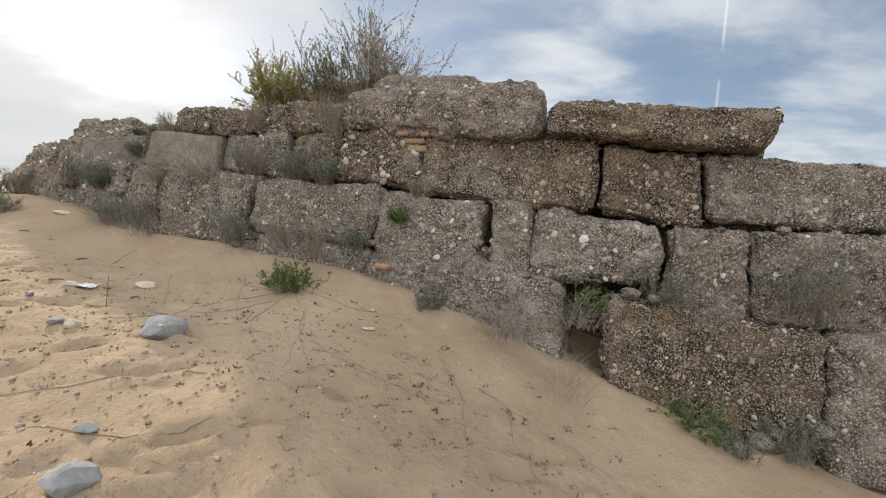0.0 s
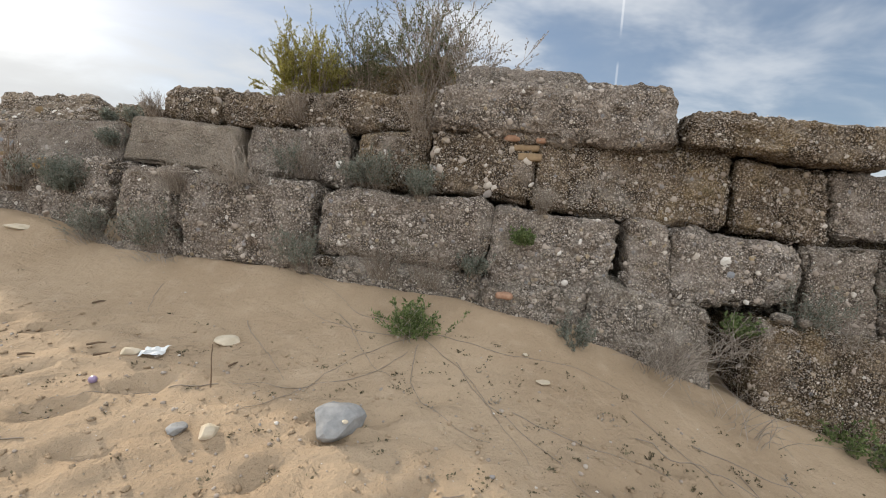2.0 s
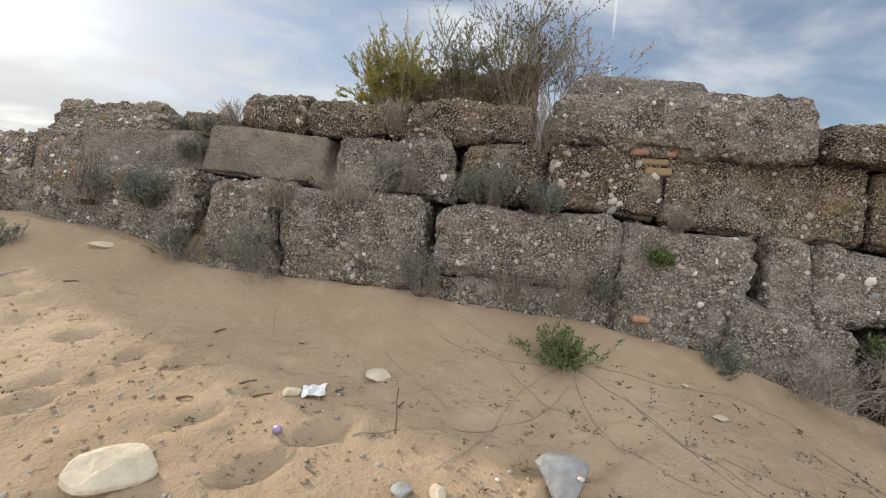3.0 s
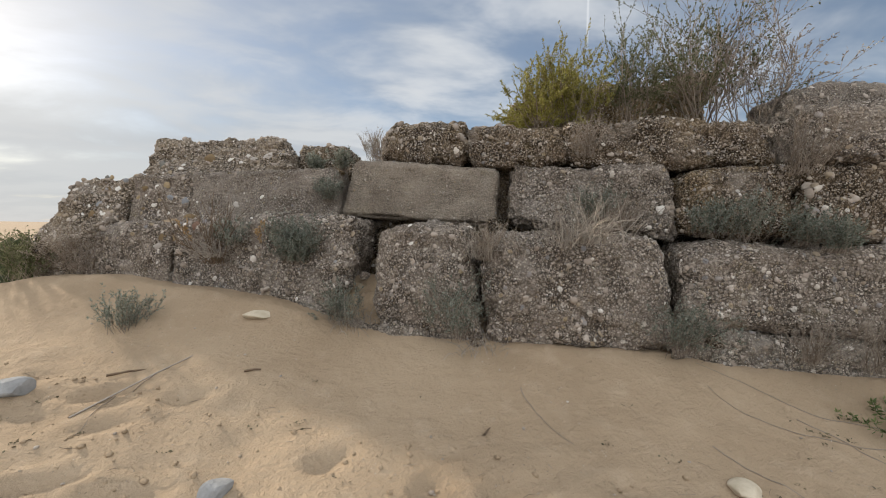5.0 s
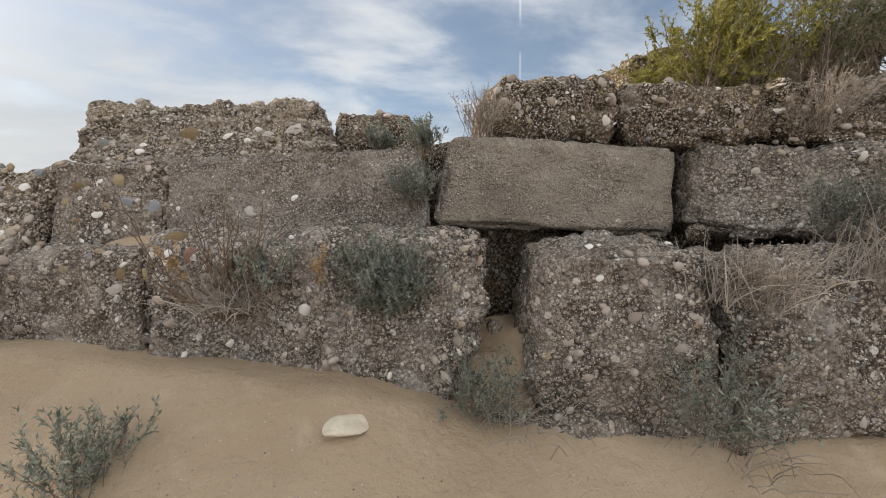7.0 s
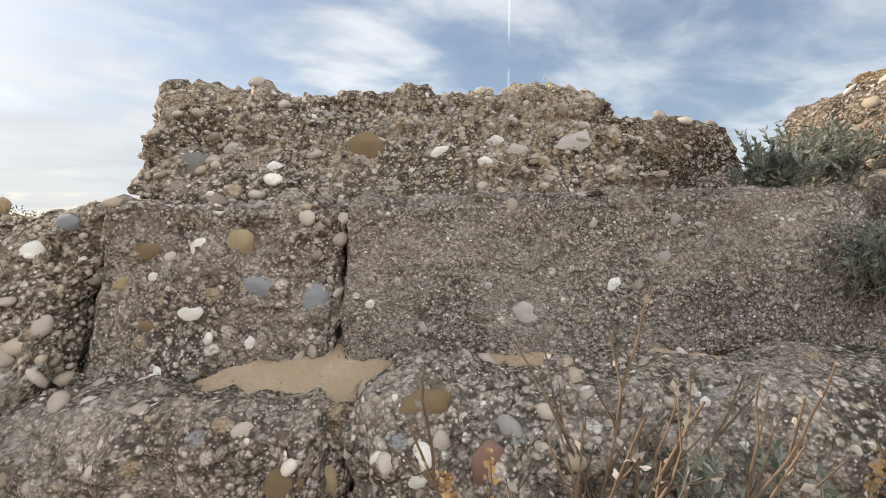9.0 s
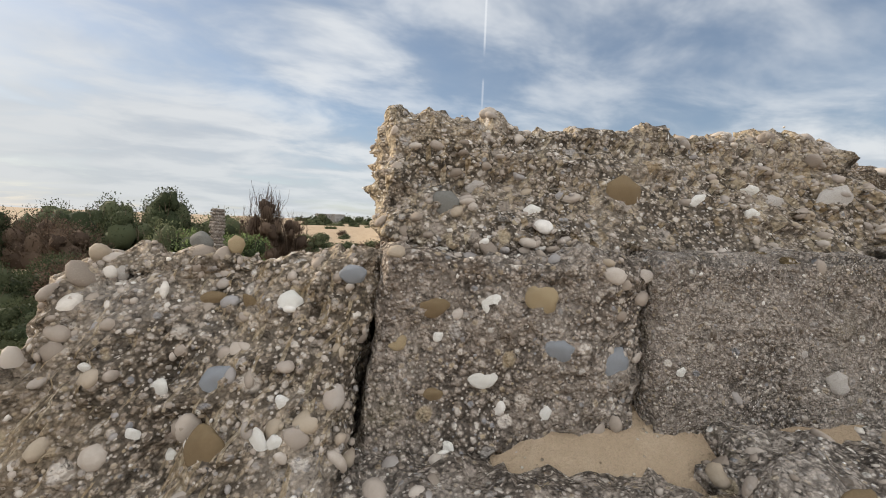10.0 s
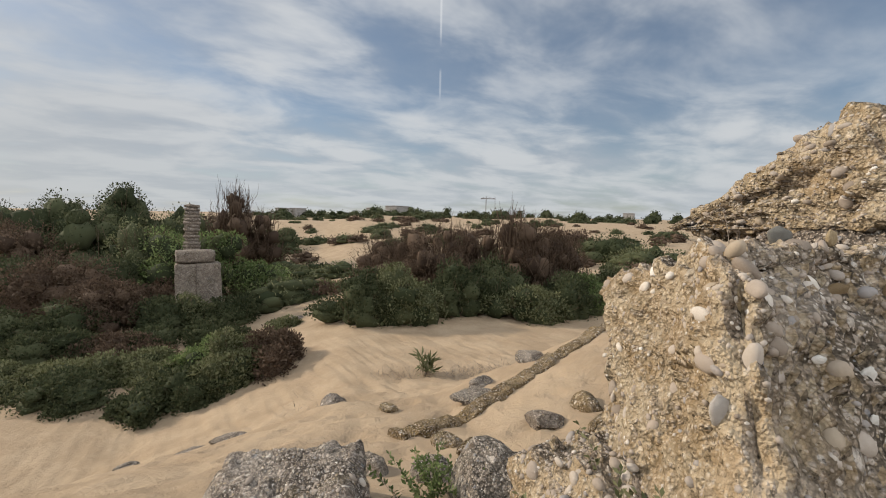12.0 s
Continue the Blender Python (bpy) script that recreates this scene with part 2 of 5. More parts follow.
def plain(name, a, b, scale, rough=0.9, spec=0.15, relief=0.01, isle=0.0, through_light=0.0):
    """Two-tone material with grain; isle varies the tone from leaf to leaf or stem to stem."""
    m, g, bsdf = material(name, rough, spec)
    p, rnd = spot(g, 9.0)
    fac = g.noise(p, scale, 4.0, 0.6)
    if isle:
        fac = g.math("ADD", g.math("MULTIPLY", fac, 1.0 - isle), g.math("MULTIPLY", g.add("ShaderNodeNewGeometry").outputs["Random Per Island"], isle))
    col = g.mix(g.step(fac, 0.15, 0.85), a, b)
    g.link(col, bsdf.inputs["Base Color"])
    if relief:
        bump(g, bsdf, g.noise(p, scale * 3.0, 4.0, 0.6), 0.6, relief)
    if through_light:
        glassy = g.add("ShaderNodeBsdfTranslucent")
        g.link(col, glassy.inputs[0])
        both = g.add("ShaderNodeMixShader", Fac=through_light)
        g.link(bsdf.outputs[0], both.inputs[1])
        g.link(glassy.outputs[0], both.inputs[2])
        out = [n for n in g.tree.nodes if n.type == "OUTPUT_MATERIAL"][0]
        g.link(both.outputs[0], out.inputs[0])
    return m


M_TWIG = plain("dry_twig", (0.16, 0.125, 0.10), (0.33, 0.28, 0.23), 30, isle=0.7, relief=0)
M_SPROUT = plain("dark_sprout", (0.08, 0.07, 0.045), (0.19, 0.16, 0.105), 20, isle=0.8, relief=0)
M_SEED = plain("orange_seed_head", (0.30, 0.19, 0.09), (0.48, 0.33, 0.17), 20, isle=0.7, relief=0)
M_SAGE = plain("sage_leaf", (0.115, 0.130, 0.105), (0.28, 0.30, 0.255), 20, isle=0.8, relief=0, through_light=0.25)
M_STRAW = plain("straw", (0.24, 0.21, 0.18), (0.42, 0.375, 0.33), 20, isle=0.7, relief=0)
M_GREY_LEAF = plain("grey_green_leaf", (0.20, 0.225, 0.175), (0.36, 0.385, 0.32), 20, isle=0.8, relief=0, through_light=0.25)
M_DRY_LEAF = plain("dry_grey_leaf", (0.24, 0.21, 0.18), (0.38, 0.345, 0.30), 20, isle=0.8, relief=0, through_light=0.2)
M_GREEN = plain("green_leaf", (0.09, 0.13, 0.05), (0.21, 0.26, 0.11), 20, isle=0.8, relief=0, through_light=0.35)
M_YELLOW = plain("yellow_green_leaf", (0.20, 0.19, 0.05), (0.38, 0.345, 0.11), 20, isle=0.8, relief=0, through_light=0.25)
M_OLIVE = plain("olive_leaf", (0.085, 0.095, 0.045), (0.19, 0.195, 0.11), 20, isle=0.8, relief=0, through_light=0.3)
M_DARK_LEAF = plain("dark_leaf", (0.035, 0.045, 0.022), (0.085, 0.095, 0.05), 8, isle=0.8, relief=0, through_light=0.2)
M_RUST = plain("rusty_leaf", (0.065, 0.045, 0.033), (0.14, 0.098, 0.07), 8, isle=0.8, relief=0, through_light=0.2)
M_ROCK = plain("grey_rock", (0.20, 0.205, 0.21), (0.34, 0.34, 0.34), 18, relief=0.01)
M_PALE_ROCK = plain("pale_rock", (0.42, 0.36, 0.27), (0.62, 0.55, 0.44), 12, relief=0.015)
M_BRICK = plain("red_brick", (0.30, 0.17, 0.11), (0.42, 0.27, 0.19), 25, relief=0.006)
M_OCHRE = plain("ochre_brick", (0.22, 0.155, 0.095), (0.34, 0.25, 0.155), 22, relief=0.006)
M_WOOD = plain("weathered_wood", (0.10, 0.07, 0.05), (0.22, 0.16, 0.11), 18, relief=0.006)
M_FAR = plain("far_render", (0.24, 0.23, 0.22), (0.38, 0.36, 0.345), 2, relief=0)
M_STEEL = plain("painted_steel", (0.16, 0.15, 0.15), (0.24, 0.22, 0.21), 4, 0.6, 0.4, relief=0)
M_PLASTIC = plain("clear_plastic_film", (0.55, 0.58, 0.60), (0.75, 0.77, 0.78), 12, 0.35, 0.5, relief=0.01)
M_CAP = plain("purple_plastic", (0.16, 0.10, 0.22), (0.32, 0.26, 0.40), 14, 0.4, 0.5, relief=0)

# ---- mesh helpers ----
ORIGIN, ALONG, OUT = Vector((0, 4.907, 0)), Vector((-0.9357, 0.3528, 0)), Vector((-0.3528, -0.9357, 0))


def wall_point(u, w, z):
    """u metres along the wall to its free end, w metres out from its mean face, z up."""
    return ORIGIN + ALONG * u + OUT * w + Vector((0, 0, z))


def mesh_of(name, verts, faces, mat, smooth=True):
    me = bpy.data.meshes.new(name)
    me.from_pydata(verts, [], faces)
    me.materials.append(mat)
    if smooth:
        me.polygons.foreach_set("use_smooth", [True] * len(me.polygons))
    me.update()
    return me


def part(name, me, parent, label="", kind=""):
    ob = new(name, me)
    ob.parent = parent
    return tagged(ob, label, kind=kind)


def ball(level):
    bm = bmesh.new()
    bmesh.ops.create_icosphere(bm, subdivisions=level, radius=1.0)
    v = np.array([q.co[:] for q in bm.verts])
    f = np.array([[q.index for q in t.verts] for t in bm.faces])
    bm.free()
    return v, f


BALL1, BALL2, BALL3 = ball(1), ball(2), ball(3)


def joined(name, pieces, mat):
    """One mesh from many (verts, faces) arrays."""
    vs, fs, n = [], [], 0
    for v, f in pieces:
        vs.append(v)
        fs.append(f + n)
        n += len(v)
    v, f = np.concatenate(vs), np.concatenate(fs)
    me = bpy.data.meshes.new(name)
    k = f.shape[1]
    me.vertices.add(len(v))
    me.vertices.foreach_set("co", v.astype(np.float32).ravel())
    me.loops.add(f.size)
    me.loops.foreach_set("vertex_index", f.astype(np.int32).ravel())
    me.polygons.add(len(f))
    me.polygons.foreach_set("loop_start", np.arange(0, f.size, k, dtype=np.int32))
    me.polygons.foreach_set("use_smooth", np.ones(len(f), dtype=bool))
    me.materials.append(mat)
    me.update(calc_edges=True)
    me.validate()
    return me


def shell(nx, ny, nz):
    """The surface lattice of a box: integer points and quads."""
    index, pts, quads = {}, [], []

    def at(i, j, k):
        if (i, j, k) not in index:
            index[(i, j, k)] = len(pts)
            pts.append((i, j, k))
        return index[(i, j, k)]

    for i in range(nx):
        for j in range(ny):
            quads.append((at(i, j, 0), at(i, j + 1, 0), at(i + 1, j + 1, 0), at(i + 1, j, 0)))
            quads.append((at(i, j, nz), at(i + 1, j, nz), at(i + 1, j + 1, nz), at(i, j + 1, nz)))
    for i in range(nx):
        for k in range(nz):
            quads.append((at(i, 0, k), at(i + 1, 0, k), at(i + 1, 0, k + 1), at(i, 0, k + 1)))
            quads.append((at(i, ny, k), at(i, ny, k + 1), at(i + 1, ny, k + 1), at(i + 1, ny, k)))
    for j in range(ny):
        for k in range(nz):
            quads.append((at(0, j, k), at(0, j, k + 1), at(0, j + 1, k + 1), at(0, j + 1, k)))
            quads.append((at(nx, j, k), at(nx, j + 1, k), at(nx, j + 1, k + 1), at(nx, j, k + 1)))
    return np.array(pts, dtype=float), quads


def hashed(i, j, k, seed):
    """Repeatable random numbers 0..1 for whole-number places."""
    h = ((i * 73856093) ^ (j * 19349663) ^ (k * 83492791) ^ (seed * 26544357)) & 0xFFFFFFFF
    for _ in range(2):
        h = ((h ^ (h >> 16)) * 0x45D9F3B) & 0xFFFFFFFF
    return (h ^ (h >> 16)) / 4294967296.0


def waves(p, scale, seed):
    """Smooth noise, about -1..1, at an array of points."""
    q = p * scale
    b = np.floor(q).astype(np.int64)
    f = q - b
    f = f * f * (3 - 2 * f)
    out = 0.0
    for i, j, k in itertools.product((0, 1), repeat=3):
        wgt = (f[:, 0] if i else 1 - f[:, 0]) * (f[:, 1] if j else 1 - f[:, 1]) * (f[:, 2] if k else 1 - f[:, 2])
        out = out + wgt * hashed(b[:, 0] + i, b[:, 1] + j, b[:, 2] + k, seed)
    return out * 2 - 1


def cobbles(p, scale, seed):
    """Distance to the nearest of scattered centres, in cells, and that centre's own random number."""
    q = p * scale
    b = np.floor(q).astype(np.int64)
    best, own = np.full(len(q), 9.0), np.zeros(len(q))
    for i, j, k in itertools.product((-1, 0, 1), repeat=3):
        c = b + np.array([i, j, k])
        at = c + np.stack([hashed(c[:, 0], c[:, 1], c[:, 2], seed + n) for n in (1, 2, 3)], -1)
        d = np.linalg.norm(at - q, axis=1)
        near = d < best
        best = np.where(near, d, best)
        own = np.where(near, hashed(c[:, 0], c[:, 1], c[:, 2], seed + 4), own)
    return best, own


def worn_box(size, cell, round_, rough, seed, strata=0.0, cobbly=0.0, chip=1.0):
    """A box about its centre with rounded, chipped edges; cobbly raises set stones and sinks sockets. Returns points, quads and outward ways."""
    n = [max(2, int(round(s / cell))) for s in size]
    if cobbly:
        n[2] = max(2, n[2] * 2 // 3)
    pts, quads = shell(*n)
    half = np.array(size) / 2
    p = (pts / np.array(n) * 2 - 1) * half
    r = min(round_, half.min() * 0.95)
    core = np.clip(p, -(half - r), half - r)
    way = p - core
    way /= np.maximum(np.linalg.norm(way, axis=1, keepdims=True), 1e-6)
    q = core + way * r
    edge = 1.0 - np.abs(way).max(1)
    d = -edge * chip * min(1.0, half.min() * 4) * (0.22 * np.maximum(0, waves(q, 3.7, seed) + 0.15) + 0.10 * np.maximum(0, waves(q, 10.0, seed + 9)))
    d = d + rough * (1.3 * waves(q, 1.3, seed + 1) + 1.6 * waves(q, 2.6, seed + 2) + 1.1 * waves(q, 6.5, seed + 3) + 0.8 * waves(q, 16.0, seed + 4) + 0.5 * waves(q, 38.0, seed + 5))
    if strata:
        d = d + strata * waves(q * np.array([0.15, 1.0, 0.15]), 15.0, seed + 6)
    if cobbly:
        cobbly = cobbly * np.clip(0.75 + 1.2 * waves(q, 2.7, seed + 7), 0.35 if cobbly < 1.3 else 0.85, 1.3)
        s = q * np.array([1.0, 1.9 if strata else 1.0, 1.0])
        for scale, amp, share in ((9.0, 0.020, 0.22), (17.0, 0.014, 0.40), (31.0, 0.008, 0.55)):
            near, own = cobbles(s, scale, seed + int(scale))
            dome = np.sqrt(np.clip(1 - (near / 0.5) ** 2, 0, 1))
            d = d + cobbly * amp * np.where(own < share, dome, np.where(own > 0.84, -1.1 * dome, 0))
    return q + way * d[:, None], quads, way


def pebble(co, normal, size, rng, flat=0.6, ball_=BALL2, lie=0.0):
    """One pebble as verts and faces: an uneven ellipsoid, its short axis along the normal (or lying flat)."""
    nrm = Vector(normal)
    if lie and rng.random() < lie:
        nrm = Vector((0, 0, 1)) + Vector(rng.normal(0, 0.2, 3))
    nrm = (nrm + Vector(rng.normal(0, 0.25, 3))).normalized()
    m = np.array(nrm.to_track_quat("Z", "Y").to_matrix())
    a = rng.random() * 6.283
    turn = np.array([[math.cos(a), -math.sin(a), 0], [math.sin(a), math.cos(a), 0], [0, 0, 1]])
    s = np.array([size, size * rng.uniform(0.62, 0.95), size * flat * rng.uniform(0.75, 1.15)])
    v, f = ball_
    lump = 1 + 0.16 * np.sin(v[:, :1] * 2.3 + rng.random() * 6) * np.cos(v[:, 1:2] * 2.1 + rng.random() * 6)
    return (v * lump * s) @ (m @ turn).T + np.array(co), f


# ---- ground: one sheet of sand, banked against the wall, falling away behind it ----
FOOT = ((-8, -4, -2.9, -1.9, -1.2, -0.26, 0.75, 1.7, 2.5, 3.6, 4.6, 5.2, 6.0, 7.0, 7.7, 9.0, 12),
        (-0.9, -0.3, 0.0, 0.26, 0.5, 0.82, 0.98, 1.05, 1.12, 1.12, 1.18, 1.36, 1.42, 1.5, 1.45, 1.2, 0.3))
FLAT = ((-8, -2.5, -1, 0, 2, 3.5, 5, 6.2, 7.5, 9, 12, 20), (-1.0, -0.2, 0.2, 0.44, 0.57, 0.66, 0.82, 0.95, 1.05, 1.1, 0.3, -0.6))
EDGE = ((-4, -1.2, 0, 2.5, 3.4, 4.6, 5.2, 7), (0.6, 0.7, 0.8, 0.82, 0.85, 0.7, 0.75, 0.5))
BACK = ((-600, -250, -120, -70, -40, -28, -16, -10, -7.5, -6, -5, -2.5, -1, 0), (7.0, 4.2, 2.0, -0.3, -1.7, -2.1, -2.1, -1.75, -1.2, -0.5, -0.05, 0.6, 1.0, 1.2))


def lumps(x, y, scale, seed):
    return np.array([noise.noise(Vector((a * scale, b * scale, seed))) for a, b in zip(x.ravel(), y.ravel())]).reshape(x.shape)


def ground_height(x, y):
    """Smooth height of the ground, arrays or numbers."""
    dx, dy = x - ORIGIN.x, y - ORIGIN.y
    u, w = dx * ALONG.x + dy * ALONG.y, dx * OUT.x + dy * OUT.y
    foot, flat, edge = np.interp(u, *FOOT), np.interp(u, *FLAT), np.interp(u, *EDGE)
    away = np.maximum(w - edge, 0)
    front = flat + (foot - flat) * np.exp(-away / 0.85) - 0.05 * np.maximum(w - 2.5, 0)
    back = np.interp(w, *BACK) - 0.28 * np.clip(u - 9, 0, 5) * np.clip((-w - 2) / 3, 0, 1)
    back = back + 0.33 * np.clip(7.6 - u, 0, 3) * np.clip((-w - 1.5) / 2, 0, 1) * np.clip((9 + w) / 3, 0, 1)
    left = np.clip((u - 7.6) / 1.6, 0, 1)
    k = np.clip((-w + 0.2 - 0.5 * left) / 1.4, 0, 1)
    k = k * k * (3 - 2 * k)
    return front * (1 - k) + np.minimum(back, np.where(w > -6, 1.0, 99)) * k


def spread(lo, hi, step, far_lo, far_hi, grow=1.14):
    out = list(np.arange(lo, hi, step))
    s, v = step, out[-1]
    while v < far_hi:
        s *= grow
        v += s
        out.append(v)
    s, v = step, lo
    head = []
    while v > far_lo:
        s *= grow
        v -= s
        head.append(v)
    return np.array(head[::-1] + out)


def build_ground():
    xs, ys = spread(-11.5, 3.2, 0.05, -900, 900), spread(0.2, 14.5, 0.05, -500, 1200, 1.10)
    x, y = np.meshgrid(xs, ys)
    z = ground_height(x, y)
    dist = np.hypot(x + 3, y - 4)
    near = np.clip(1.5 - dist / 14, 0, 1)
    w = (x - ORIGIN.x) * OUT.x + (y - ORIGIN.y) * OUT.y
    trodden = 0.35 + 0.65 * np.clip((w - 1.3) / 0.9, 0, 1)
    z += near * (0.030 * lumps(x, y, 1.3, 3.1) + trodden * (0.026 * lumps(x, y, 4.1, 8.2) + 0.015 * lumps(x, y, 10.0, 1.7)))
    far = np.clip((dist - 8) / 30, 0, 1)
    z += far * (0.35 * lumps(x, y, 0.16, 5.5) + 1.5 * np.clip(dist / 150, 0, 1) * lumps(x, y, 0.025, 9.4))
    mid = np.clip((dist - 6) / 6, 0, 1) * np.clip(2 - dist / 30, 0, 1)
    z += mid * (0.07 * lumps(x, y, 1.9, 2.2) + 0.035 * lumps(x, y, 4.3, 6.1))
    flat = np.stack([x.ravel(), y.ravel(), np.zeros(x.size)], -1)
    past = (np.clip((-w - 1.2) / 1.5, 0, 1) * np.clip(2 - dist / 14, 0, 1)).ravel()
    near_, own = cobbles(flat, 3.4, 71)
    z += (past * (0.06 * own * (np.clip((near_ - 0.25) * 3, 0, 1) - 1) + 0.02 * waves(flat, 2.2, 5) + 0.012 * waves(flat, 7.0, 6))).reshape(x.shape)
    # heel and toe dents where people have walked
    rng = np.random.default_rng(5)
    for _ in range(240):
        u, w = rng.uniform(-2.0, 8.5), rng.uniform(1.7, 4.6)
        c = wall_point(u, w, 0)
        a = rng.uniform(-0.5, 0.5) + (0.35 if rng.random() < 0.5 else 3.5)
        deep = rng.uniform(0.015, 0.05)
        i = slice(*np.searchsorted(ys, (c.y - 0.4, c.y + 0.4)))
        j = slice(*np.searchsorted(xs, (c.x - 0.4, c.x + 0.4)))
        px, py = x[i, j] - c.x, y[i, j] - c.y
        e = np.hypot((px * math.cos(a) + py * math.sin(a)) / 0.14, (py * math.cos(a) - px * math.sin(a)) / 0.065)
        z[i, j] += deep * (0.45 * np.exp(-((e - 1.45) / 0.4) ** 2) - np.exp(-(e ** 2) * 0.9))
    n, m = x.shape
    ids = np.arange(n * m).reshape(n, m)
    quads = np.stack([ids[:-1, :-1], ids[:-1, 1:], ids[1:, 1:], ids[1:, :-1]], -1).reshape(-1, 4)
    me = joined("ground", [(np.stack([x, y, z], -1).reshape(-1, 3), quads)], M_SAND)
    ob = tagged(new("ground", me), "rippled ochre sand banked against the ruined wall", "sand", kind="structure")
    return ob


ground = build_ground()
bpy.context.view_layer.update()


GROUND_TREE = BVHTree.FromPolygons([v.co.copy() for v in ground.data.vertices], [tuple(p.vertices) for p in ground.data.polygons])


def on_ground(x, y, rise=0.0):
    co = GROUND_TREE.ray_cast(Vector((x, y, 60)), Vector((0, 0, -1)))[0]
    return Vector((x, y, (co.z if co else float(ground_height(x, y))) + rise))


def on_sand(u, w, rise=0.0):
    p = wall_point(u, w, 0)
    return on_ground(p.x, p.y, rise)


# ---- the wall, block by block ----
UNIT = [mesh_of("pebble", [tuple(v * (1 + 0.13 * math.sin(3.1 * v[0] + k) * math.cos(2.7 * v[1] + 2 * k))) for v in BALL2[0]], BALL2[1].tolist(), M_PEB) for k in range(4)]


def stone_block(label, tl, tr, br, bl, wl, wr, mat, seed, depth=0.75, cell=0.024, round_=0.07, rough=0.014, lean=0.05,
                small=300, large=60, size=1.0, lie=0.0, singles=0, skew=0.0, fall=0.0, marks=(), cobbly=1.0, chip=1.0, name="stone_block"):
    """A block in the wall: four face corners (u, z), and how far its face stands out at the left and right."""
    rng = np.random.default_rng(seed)
    g = 0.016
    tl, tr, br, bl = (tl[0] + g, tl[1] + g), (tr[0] - g, tr[1] + g), (br[0] - g, br[1] - g), (bl[0] + g, bl[1] - g)
    long_ = 0.5 * (abs(tl[0] - tr[0]) + abs(bl[0] - br[0]))
    high = 0.5 * (abs(tl[1] - bl[1]) + abs(tr[1] - br[1]))
    q, quads, way = worn_box((long_, high, depth), min(cell, 0.024), round_ * 0.7, rough, seed, 0.04 * lie, cobbly, chip)
    a, b, c = q[:, 0] / long_ + 0.5, q[:, 1] / high + 0.5, q[:, 2] / depth + 0.5
    top_u, low_u = tl[0] + (tr[0] - tl[0]) * a, bl[0] + (br[0] - bl[0]) * a
    top_z, low_z = tl[1] + (tr[1] - tl[1]) * a, bl[1] + (br[1] - bl[1]) * a
    u, z = low_u + (top_u - low_u) * b, low_z + (top_z - low_z) * b
    u = u - skew * c * (1 - a)
    z = z - fall * np.clip(c, 0, 1) * np.clip(b, 0, 1)
    w = wl + (wr - wl) * a - lean * (b - 0.5) - depth * c
    p = np.array(ORIGIN) + u[:, None] * np.array(ALONG) + w[:, None] * np.array(OUT)
    p[:, 2] += z
    centre = p.mean(0)
    p -= centre
    thing = tagged(new(name), label, "stone block", "blocks of the ruined wall")
    thing.location = centre
    part("body", joined("body", [(p, np.array(quads))], mat), thing)
    # pebbles standing proud of front, top and ends
    f = np.array(quads)
    mids = p[f].mean(1)
    nrm = np.cross(p[f[:, 2]] - p[f[:, 0]], p[f[:, 3]] - p[f[:, 1]])
    area = np.linalg.norm(nrm, axis=1) / 2
    nrm /= np.maximum(2 * area[:, None], 1e-9)
    out = np.array(OUT)
    if (nrm * (mids - mids.mean(0))).sum() < 0:
        nrm = -nrm
    seen = (nrm @ out > 0.15) | ((nrm[:, 2] > 0.3)) | ((nrm @ np.array(ALONG) > 0.5) & (tl[0] > 6.5)) | (np.abs(nrm @ np.array(ALONG)) > 0.6) & (mids @ out > depth * 0.1)
    patchy = np.clip(0.75 + 1.2 * waves(q, 2.7, seed + 7), 0.3, 1.3)[f].mean(1)
    prob = np.where(seen, area * patchy, 0)
    total = prob.sum()
    prob /= prob.sum()
    pieces = []
    for count, lo, hi, shape in ((int(total * small), 0.006, 0.013, BALL1), (int(total * large), 0.013, 0.034, BALL2)):
        for i in rng.choice(len(f), count, p=prob):
            s = size * (lo + (hi - lo) * rng.random() ** 2.2)
            corner = p[f[i]]
            co = corner[0] + (corner[1] - corner[0]) * rng.random() + (corner[3] - corner[0]) * rng.random()
            pieces.append(pebble(co - nrm[i] * s * 0.28, nrm[i], s, rng, 0.55, shape if s > 0.017 else BALL1, lie))
    if pieces:
        part("gravel", joined("gravel", pieces, M_PEB), thing, kind="stuff")
    facing = (nrm @ out > 0.3) | ((nrm @ np.array(ALONG) > 0.4) & (tl[0] > 6.5))
    for i in (rng.choice(len(f), singles, p=np.where(facing, prob, 0) / np.where(facing, prob, 0).sum()) if singles else ()):
        s = size * rng.uniform(0.018, 0.042)
        ob = part("pebble", UNIT[rng.integers(4)], thing)
        nn = Vector(nrm[i]) + Vector(rng.normal(0, 0.2, 3))
        ob.matrix_basis = Matrix.LocRotScale(Vector(mids[i] - nrm[i] * s * 0.26), nn.to_track_quat("Z", "Y") @ Euler((0, 0, rng.random() * 6)).to_quaternion(), Vector((s, s * rng.uniform(0.6, 0.9), s * 0.5)))
    for mu, mz, sx, sz, m in marks:
        close = (np.hypot(u - mu, z - mz) < 0.035) & (c < 0.3)
        out_w = np.median(w[close]) if close.any() else wl
        ob = part("pebble", MARK[m], thing)
        turn = Matrix((Vector((0, 0, 1)).cross(OUT), Vector((0, 0, 1)), OUT)).transposed().to_quaternion() @ Euler((rng.normal(0, 0.15), rng.normal(0, 0.15), rng.normal(0, 0.35))).to_quaternion()
        ob.matrix_basis = Matrix.LocRotScale(wall_point(mu, out_w - 0.28 * min(sx, sz), mz) - Vector(centre), turn, Vector((sx, sz, 0.5 * min(sx, sz))))
    return thing


